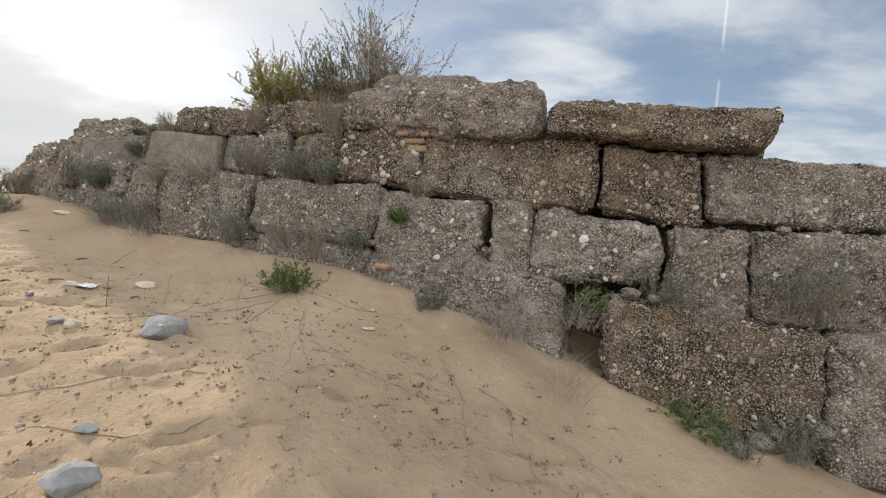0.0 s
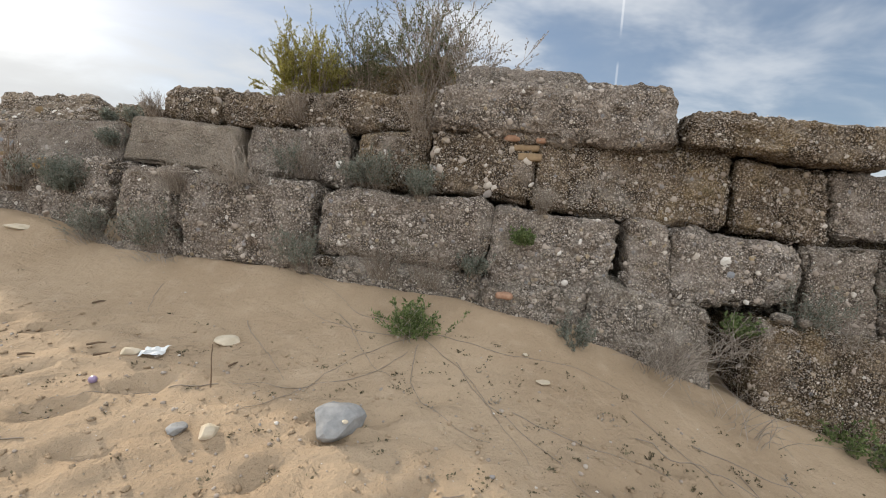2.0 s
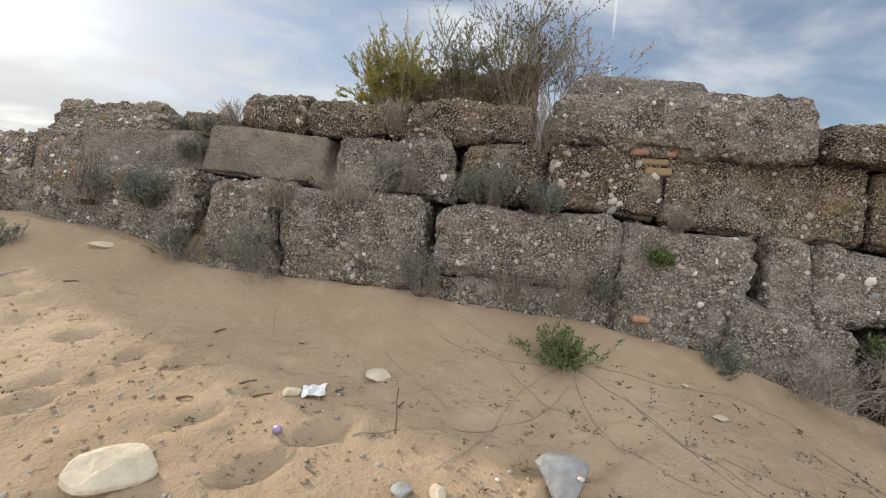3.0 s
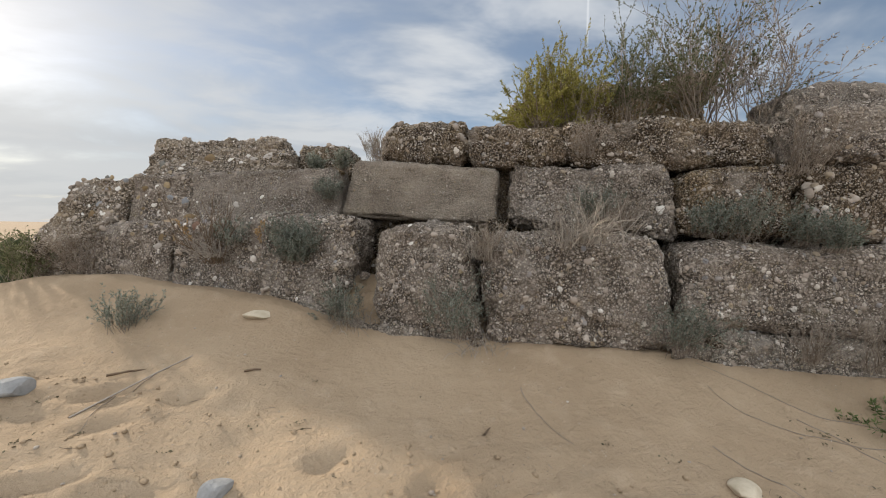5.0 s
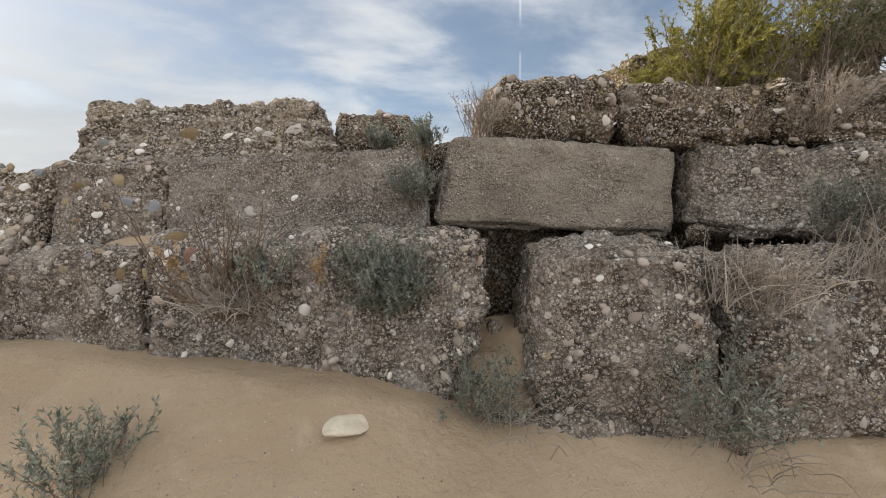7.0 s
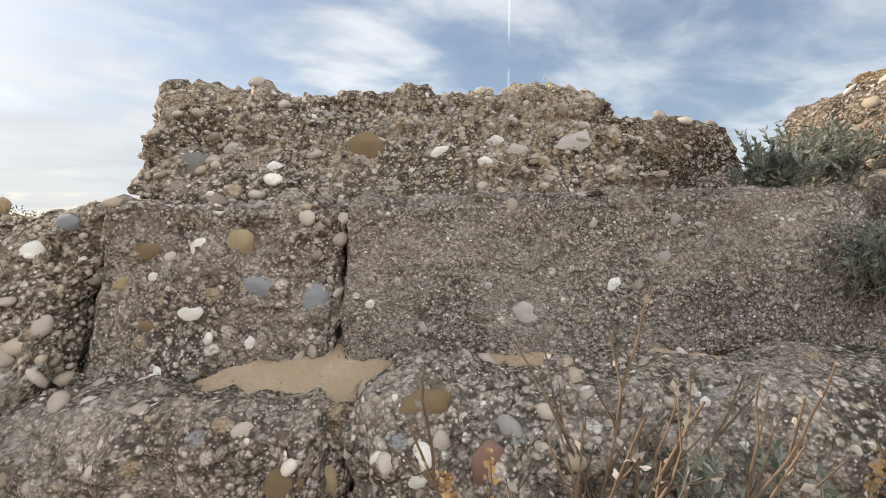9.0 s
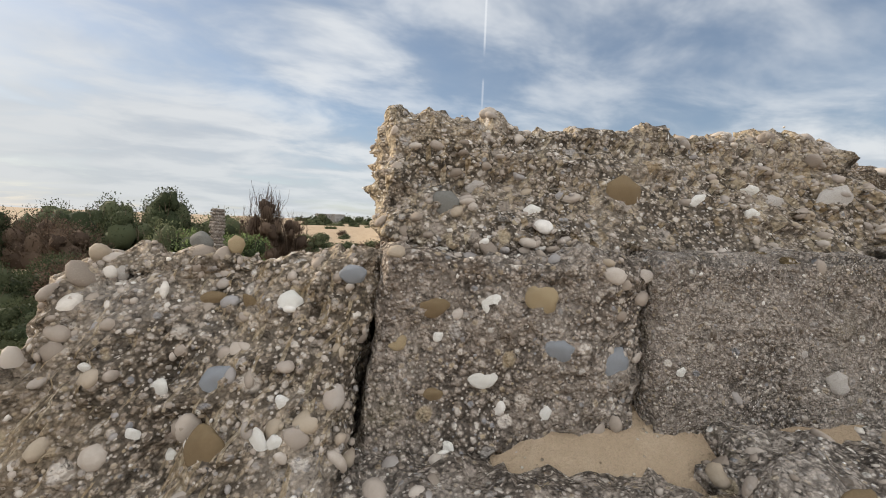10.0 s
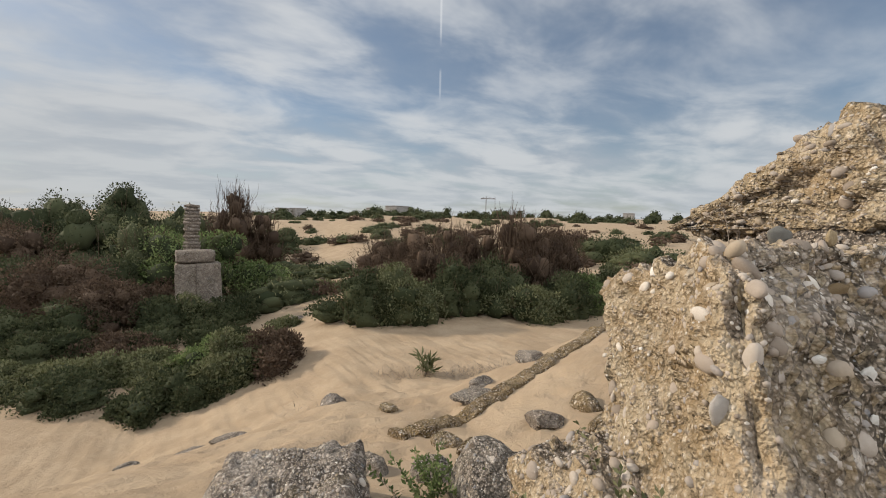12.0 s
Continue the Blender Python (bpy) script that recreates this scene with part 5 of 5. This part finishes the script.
def thicket(label, at, rx, ry, h, leaf_mat, seed, leaves=3500, size=0.10, stems=60, ragged=0.5, stem_mat=None, turn=0.0, name="scrub_bush", category="bush", slim=0.28):
    """A spreading bush: forked stems and a broken crown of separate leaf sprays."""
    g = np.random.default_rng(seed)
    thing = tagged(new(name), label, category)
    thing.location = at
    thing.rotation_euler = (0, 0, turn)
    thorny = leaf_mat is M_RUST
    lobes = []
    for _ in range(max(5, int(7 + 2 * max(rx, ry)))):
        a, r = g.random() * 6.283, g.random() ** 0.5
        rad = np.array([rx, ry, 0]) * g.uniform(0.28, 0.48) + np.array([0, 0, h * g.uniform(0.30, 0.52) * (1.1 - 0.45 * r)])
        rad[2] = min(rad[2], 1.05 * rad[0])
        c = np.array([math.cos(a) * r * rx * 0.68, math.sin(a) * r * ry * 0.68, max(0.05, h * (0.95 - 0.5 * r * r) * g.uniform(0.8, 1.1) - rad[2])])
        lobes.append((c, rad))
        if c[2] > 0.7 * rad[2]:
            lobes.append((c * np.array([1.05, 1.05, 0.4]), rad * np.array([1.15, 1.15, 1.0])))
    woody = []
    for _ in range(stems * (2 if thorny else 1)):
        c, rad = lobes[g.integers(len(lobes))]
        d = g.normal(0, 1, 3)
        d[2] = abs(d[2]) + 0.3
        tip = c + d / np.linalg.norm(d) * rad * g.uniform(0.9, 1.3 if thorny else 1.1)
        base = np.array([c[0] * 0.6, c[1] * 0.6, -0.2])
        midp = (base + tip) / 2 + g.normal(0, 0.08, 3) * h
        woody.append(tube([base, midp, tip], 0.008 * h, 0.002 * h))
        for _ in range(3 if thorny else 1):
            s0 = midp + (tip - midp) * g.uniform(0.3, 0.9)
            e = s0 + (tip - midp) * g.uniform(0.2, 0.5) + g.normal(0, 0.10, 3) * rad
            woody.append(tube([s0, (s0 + e) / 2 + g.normal(0, 0.02, 3) * h, e], 0.003 * h, 0.0012 * h))
    part("branchwork", joined("branchwork", woody, stem_mat or (M_RUST if thorny else M_WOOD)), thing, kind="stuff")
    # dark lumps added in each lobe stand for the shade inside the crown
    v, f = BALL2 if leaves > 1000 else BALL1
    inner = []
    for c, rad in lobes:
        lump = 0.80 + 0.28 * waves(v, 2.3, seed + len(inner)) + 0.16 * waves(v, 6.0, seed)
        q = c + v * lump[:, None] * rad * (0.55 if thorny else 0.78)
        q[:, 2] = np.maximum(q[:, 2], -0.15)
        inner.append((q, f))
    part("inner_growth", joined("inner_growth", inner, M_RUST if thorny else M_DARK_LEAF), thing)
    i = g.integers(0, len(lobes), leaves)
    d = g.normal(0, 1, (leaves, 3))
    d[:, 2] = np.where(d[:, 2] < -0.4, -d[:, 2], d[:, 2])
    d /= np.linalg.norm(d, axis=1, keepdims=True)
    cs, rs = np.array([c for c, _ in lobes]), np.array([r for _, r in lobes])
    pos = cs[i] + d * rs[i] * (g.uniform(0.72, 1.04, leaves) + 0.12 * waves(d + i[:, None], 5.0, seed))[:, None]
    pos[:, 2] = np.maximum(pos[:, 2], -0.1)
    ln = size * g.uniform(0.5, 1.3, leaves)
    part("crown", joined("crown", [leaf_blades(pos, d * 0.6 + np.array([0, 0, 0.35]) + g.normal(0, 0.5, (leaves, 3)), ln, ln * slim, g)], leaf_mat), thing, kind="stuff")
    return thing


DENSE, BARE = "dense low scrub bush growing in the sand", "bare brown thorny bush with fine twigs"
for k, (a, d, rx, ry, h, mat, lab, n) in enumerate((
        (-0.62, 12.3, 1.7, 1.2, 1.0, M_DARK_LEAF, DENSE, 5200), (-0.50, 13.8, 1.6, 1.3, 1.5, M_OLIVE, DENSE, 5200), (-0.40, 14.2, 1.6, 1.2, 1.3, M_RUST, "low scrub bush with rust-brown leaves", 4600), (-0.70, 14.8, 1.9, 1.4, 1.0, M_OLIVE, DENSE, 4600), (-0.86, 14.5, 1.9, 1.4, 0.9, M_OLIVE, DENSE, 4200), (-0.96, 16.5, 2.0, 1.5, 1.2, M_DARK_LEAF, DENSE, 4200), (-0.58, 15.6, 1.4, 1.2, 1.3, M_GREEN, "bright green scrub bush", 3600), (-0.74, 11.6, 1.1, 0.8, 0.6, M_DARK_LEAF, DENSE, 2600),
        (-0.20, 18.6, 1.9, 1.6, 2.0, M_DARK_LEAF, DENSE, 5200), (-0.08, 19.2, 2.0, 1.6, 2.4, M_OLIVE, DENSE, 5200), (0.04, 20.4, 1.9, 1.6, 2.6, M_DARK_LEAF, DENSE, 4600), (0.12, 22.0, 2.2, 1.8, 3.0, M_DARK_LEAF, DENSE, 4600), (-0.02, 23.5, 2.6, 2.0, 3.1, M_RUST, BARE, 2600), (0.36, 22.0, 1.7, 1.5, 2.0, M_GREEN, DENSE, 3600), (0.42, 25.0, 1.8, 1.5, 2.4, M_OLIVE, DENSE, 3600), (-0.16, 25.0, 2.4, 2.0, 2.4, M_RUST, BARE, 1800),
        (-0.62, 30.0, 3.2, 2.6, 3.6, M_GREEN, "broad bright green bush", 6000), (-0.72, 31.0, 3.0, 2.4, 3.3, M_OLIVE, DENSE, 5000), (-0.90, 24.0, 3.2, 2.4, 3.1, M_RUST, BARE, 5000), (-1.02, 26.0, 3.4, 2.6, 2.8, M_DARK_LEAF, DENSE, 5000), (-0.80, 22.0, 2.6, 2.0, 2.2, M_RUST, BARE, 4200), (-0.66, 22.0, 2.2, 1.8, 1.6, M_DARK_LEAF, DENSE, 4200), (-0.52, 31.0, 2.2, 1.8, 3.0, M_GREEN, DENSE, 4200), (-0.43, 32.0, 2.0, 1.7, 2.6, M_GREEN, "bright green scrub bush", 3600), (-0.50, 24.0, 2.0, 1.6, 1.3, M_DARK_LEAF, DENSE, 3600), (-0.60, 22.6, 1.7, 1.2, 1.5, M_OLIVE, DENSE, 2600), (-0.55, 20.0, 1.6, 1.4, 0.9, M_DARK_LEAF, DENSE, 3000),
        (-1.25, 21.0, 2.4, 2.0, 2.6, M_DARK_LEAF, DENSE, 3600), (-1.45, 20.0, 2.4, 2.0, 2.8, M_RUST, BARE, 3600), (-1.30, 34.0, 4.0, 3.0, 4.4, M_DARK_LEAF, DENSE, 3600), (-1.65, 26.0, 3.4, 2.6, 4.0, M_OLIVE, DENSE, 3600), (-1.95, 24.0, 3.2, 2.6, 3.8, M_DARK_LEAF, DENSE, 3000), (-1.5, 40.0, 5.0, 3.6, 5.0, M_DARK_LEAF, DENSE, 3000),
        (-0.62, 52.0, 5.5, 4.0, 3.8, M_OLIVE, DENSE, 3000), (-0.92, 50.0, 6.0, 4.0, 4.6, M_DARK_LEAF, DENSE, 3000), (-1.06, 44.0, 5.5, 4.0, 4.2, M_DARK_LEAF, DENSE, 3000), (-0.53, 56.0, 5.0, 3.6, 3.6, M_RUST, BARE, 3000), (-0.38, 60.0, 3.0, 2.4, 2.4, M_DARK_LEAF, DENSE, 1500), (0.50, 40.0, 4.0, 3.0, 3.0, M_OLIVE, DENSE, 2600), (0.40, 46.0, 4.0, 3.0, 3.6, M_DARK_LEAF, DENSE, 2600), (0.30, 60.0, 5.0, 3.0, 3.0, M_RUST, BARE, 2600), (0.62, 34.0, 4.0, 3.0, 3.0, M_DARK_LEAF, DENSE, 2600),
        (-0.84, 34.0, 4.0, 3.0, 3.9, M_DARK_LEAF, "wind-bent dark evergreen tree crown", 6000), (-0.76, 46.0, 5.0, 3.6, 5.0, M_DARK_LEAF, "wind-bent dark evergreen tree crown", 6000), (-1.1, 36.0, 4.5, 3.2, 3.8, M_RUST, BARE, 4200), (-0.30, 30.0, 1.4, 1.2, 0.8, M_OLIVE, DENSE, 1800), (-0.38, 20.5, 0.9, 0.8, 0.5, M_OLIVE, DENSE, 1400),
        (-0.92, 12.6, 1.8, 1.3, 0.8, M_DARK_LEAF, DENSE, 4200), (-1.08, 13.6, 1.9, 1.4, 1.0, M_OLIVE, DENSE, 4200), (-0.78, 17.4, 2.0, 1.6, 1.0, M_RUST, BARE, 3600), (-0.92, 19.5, 2.3, 1.8, 1.5, M_DARK_LEAF, DENSE, 4200), (-0.70, 19.0, 1.8, 1.5, 0.9, M_DARK_LEAF, DENSE, 3600), (-1.12, 18.0, 2.3, 1.8, 1.6, M_DARK_LEAF, DENSE, 4200), (-0.80, 27.0, 3.0, 2.4, 2.4, M_DARK_LEAF, DENSE, 4200), (-0.68, 26.0, 2.4, 2.0, 1.6, M_RUST, BARE, 3600), (-1.0, 31.0, 3.6, 2.8, 3.0, M_RUST, BARE, 3600),
        (-0.60, 22.9, 1.2, 0.9, 0.85, M_OLIVE, DENSE, 2600), (0.20, 20.0, 2.0, 1.6, 1.9, M_OLIVE, DENSE, 4600), (-0.14, 21.5, 2.0, 1.7, 2.0, M_DARK_LEAF, DENSE, 4200), (0.28, 21.0, 1.9, 1.6, 2.2, M_DARK_LEAF, DENSE, 4200))):
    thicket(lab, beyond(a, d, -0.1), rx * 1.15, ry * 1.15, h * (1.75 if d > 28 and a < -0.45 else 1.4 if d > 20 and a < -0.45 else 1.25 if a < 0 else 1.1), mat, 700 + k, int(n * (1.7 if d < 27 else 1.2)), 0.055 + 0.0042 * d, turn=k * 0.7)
for k, (a, d, r, h) in enumerate(((0.19, 24.0, 2.8, 6.2), (0.27, 25.5, 2.6, 5.8), (-0.50, 44.0, 4.0, 8.5), (-0.44, 46.0, 3.4, 7.0), (0.08, 26.5, 3.4, 5.2), (-0.06, 28.0, 3.4, 4.8), (-0.14, 29.0, 3.0, 4.2), (0.0, 25.0, 2.4, 4.8))):
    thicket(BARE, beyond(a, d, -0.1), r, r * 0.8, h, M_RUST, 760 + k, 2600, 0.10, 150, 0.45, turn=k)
for k in range(150):
    g = np.random.default_rng(800 + k)
    d = 27 + 105 * g.random() ** 1.5
    a = g.uniform(-0.42, 0.55)
    r = g.uniform(1.0, 3.6)
    thicket("low dry scrub bush on the dunes", beyond(a, d, -0.1), r, r * 0.8, r * 0.62, (M_RUST, M_OLIVE, M_DARK_LEAF)[k % 3], 800 + k, 340, 0.22, 12)
for k in range(46):
    g = np.random.default_rng(1850 + k)
    d, a = g.uniform(140, 260), -0.44 + 1.0 * k / 46 + g.uniform(-0.02, 0.02)
    r = g.uniform(3, 7)
    thicket("distant dark tree on the skyline", beyond(a, d, -0.4), r, r * 0.8, g.uniform(3, 6.5), M_DARK_LEAF, 850 + k, 300, 0.8, 6, name="distant_tree", category="tree")
shrub("yucca", "spiky green yucca standing in the sand", beyond(-0.036, 11.4), 0.62, 0.55, 16, 0, 0.34, 0.10, 7, 0.3, 0.0, (0, 0, 0.4), 0.10, M_TWIG, M_OLIVE, 0.012, 900, "plant")
for k, (a, d, s) in enumerate(((-0.10, 11.0, 0.34), (0.03, 11.2, 0.3), (0.10, 11.6, 0.3), (0.20, 8.5, 0.26), (-0.3, 8.0, 0.14), (0.30, 11.0, 0.3))):
    shrub("dry_grass", "patch of short dry grass in the sand", beyond(a, d), s, 1.25, 160, 0, per=0, droop=0.05, root=0.34, stem_mat=M_TWIG, thick=0.004, seed=910 + k, category="dry grass")


def ruined_pillar():
    at = beyond(-0.607, 27.0)
    thing = tagged(new("ruined_pillar"), "leaning pillar of thin stone courses, part of a ruin", "pillar")
    thing.location = at
    thing.rotation_euler = (0.02, 0.03, 0.55)
    rise = 3.35 - at.z
    n = int(rise / 0.215)
    for i in range(n):
        g = np.random.default_rng(950 + i)
        q, quads, _ = worn_box((0.72 + g.uniform(-0.16, 0.16), 0.6, 0.215), 0.12, 0.05, 0.02, 950 + i)
        pts = [tuple(v + np.array([g.uniform(-0.05, 0.05), 0, 0.05 + i * 0.215])) for v in q]
        part("stone_course", mesh_of("stone_course", pts, quads, M_CONG), thing)
    foot = tagged(new("stone_footing"), "two courses of squared blocks at the foot of a ruin", "stone blocks")
    foot.location = beyond(-0.592, 24.5)
    top = 0.42 - foot.location.z
    for i, (x, z, sz) in enumerate(((-0.5, (top - 0.75) / 2 - 0.1, (1.1, 1.2, top - 0.55)), (0.65, (top - 0.75) / 2 - 0.1, (1.3, 1.2, top - 0.55)), (0.0, top - 0.36, (2.0, 1.1, 0.7)))):
        q, quads, _ = worn_box(sz, 0.15, 0.08, 0.02, 980 + i)
        part("stone_block", mesh_of("stone_block", [tuple(v + np.array([x, 0, z])) for v in q], quads, M_CONG), foot)


ruined_pillar()


def house(a, d, w, h, mat):
    at = beyond(a, d)
    thing = tagged(new("distant_house"), "distant pale flat-roofed building on the skyline", "building")
    thing.location = at
    thing.rotation_euler = (0, 0, 0.5)

    def box(name, x, y, z, sx, sy, sz, m):
        bm = bmesh.new()
        bmesh.ops.create_cube(bm, size=1.0, matrix=Matrix.Translation((x, y, z)) @ Matrix.Diagonal((sx, sy, sz, 1)))
        me = bpy.data.meshes.new(name)
        bm.to_mesh(me)
        bm.free()
        me.materials.append(m)
        return part(name, me, thing)

    box("wall", 0, 0, h / 2 - 2, w, w * 0.6, h + 4, mat)
    box("roof", 0, 0, h + 0.15, w + 0.5, w * 0.6 + 0.5, 0.3, M_FAR)
    for i in range(max(2, int(w / 3))):
        for j in range(max(1, int(h / 3))):
            box("window", -w / 2 + 1.5 + i * 3.0, -w * 0.3 - 0.02, 1.6 + j * 3.0, 1.2, 0.1, 1.3, M_STEEL)


for a, d, w, h in ((-0.38, 190, 6, 4), (-0.362, 200, 5, 3.5), (-0.345, 195, 6, 4), (-0.11, 230, 12, 5), (-0.09, 235, 8, 4), (-0.17, 240, 6, 4), (0.44, 240, 9, 4)):
    house(a, d, w, h, M_FAR)


def crane():
    at = beyond(0.10, 300)
    thing = tagged(new("tower_crane"), "thin tower crane far off on the skyline", "crane")
    thing.location = at
    up = np.array([0, 0, 1.0])
    part("mast", joined("mast", [tube([up * 0, up * 7, up * 14.5], 0.35, 0.35, 4)], M_STEEL), thing)
    part("jib", joined("jib", [tube([(-3.5, 1.5, 13.2), (0, 0, 13.4), (6, -3.5, 13.2)], 0.3, 0.25, 4)], M_STEEL), thing)
    part("tie", joined("tie", [tube([(-3.5, 1.5, 13.3), (0, 0, 14.8), (6, -3.5, 13.3)], 0.1, 0.1, 3)], M_STEEL), thing)


crane()


def seedlings():
    """Dark little sprouts and crumbs of dead leaves scattered over the sand."""
    g = np.random.default_rng(88)
    pos, way = [], []
    for k in range(320):
        u, w = (g.uniform(-2.4, 1.6), g.uniform(1.1, 2.9)) if k < 220 else (g.uniform(0.0, 6.5), g.uniform(1.2, 3.6))
        c = on_sand(u, w)
        r, n = g.uniform(0.008, 0.035), g.integers(4, 14)
        for _ in range(n):
            a, e = g.random() * 6.283, g.uniform(0.1, 0.9)
            pos.append((c.x + g.normal(0, r), c.y + g.normal(0, r), c.z - 0.002))
            way.append((math.cos(a), math.sin(a), e))
    pos, way = np.array(pos), np.array(way)
    ln = g.uniform(0.008, 0.025, len(pos))
    tagged(new("sand_seedlings", joined("sand_seedlings", [leaf_blades(pos, way, ln, ln * 0.28, g)], M_SPROUT)), "tiny dark sprouts and leaf crumbs scattered over the sand", "seedlings", kind="stuff")
    bits = []
    for k in range(260):
        c = on_sand(g.uniform(-1.5, 5.5), g.uniform(1.5, 4.0), 0.003)
        a, l = g.random() * 6.283, g.uniform(0.02, 0.10)
        d = np.array([math.cos(a), math.sin(a), 0]) * l / 2
        q = np.array(c)
        bits.append(tube([q - d, q + np.array([g.normal(0, l * 0.08), g.normal(0, l * 0.08), 0.004]), q + d], g.uniform(0.0008, 0.002), 0.0007))
    tagged(new("twig_litter", joined("twig_litter", bits, M_TWIG)), "scattered bits of dry twig and straw on the sand", "twigs", kind="stuff")


seedlings()
for k, (u, w, r, h) in enumerate(((13.8, -3.4, 1.1, 1.7), (15.0, -5.0, 1.5, 2.2), (15.0, -2.0, 1.4, 1.6))):
    p = wall_point(u, w, 0)
    thicket(DENSE, on_ground(p.x, p.y, -0.1), r, r * 0.8, h, (M_OLIVE, M_DARK_LEAF, M_DARK_LEAF)[k], 990 + k, 5000, 0.07)
for k, (u, w, z) in enumerate(((-0.2, 0.74, 1.12), (0.5, 0.78, 1.16), (1.9, 0.88, 1.22), (-1.08, 0.62, 1.12), (-2.2, 0.36, 1.05), (3.5, 0.84, 1.12), (4.42, 0.66, 1.14), (2.12, 0.88, 1.12), (2.05, 0.62, 1.30), (0.5, 0.70, 1.28), (-0.66, 0.60, 1.30), (3.4, 0.36, 2.02), (1.05, 0.48, 1.93), (4.5, 0.40, 1.55), (6.33, 0.30, 1.96), (6.36, 0.36, 1.5))):
    rock("joint_stone", "small stone and mortar wedged in a joint of the wall", wall_point(u, w - 0.03, z), 0.10 + 0.03 * (k % 3), (M_LIME, M_CONG, M_BROWN)[k % 3], 460 + k, 0.7, 0.4 * k, level=BALL2)
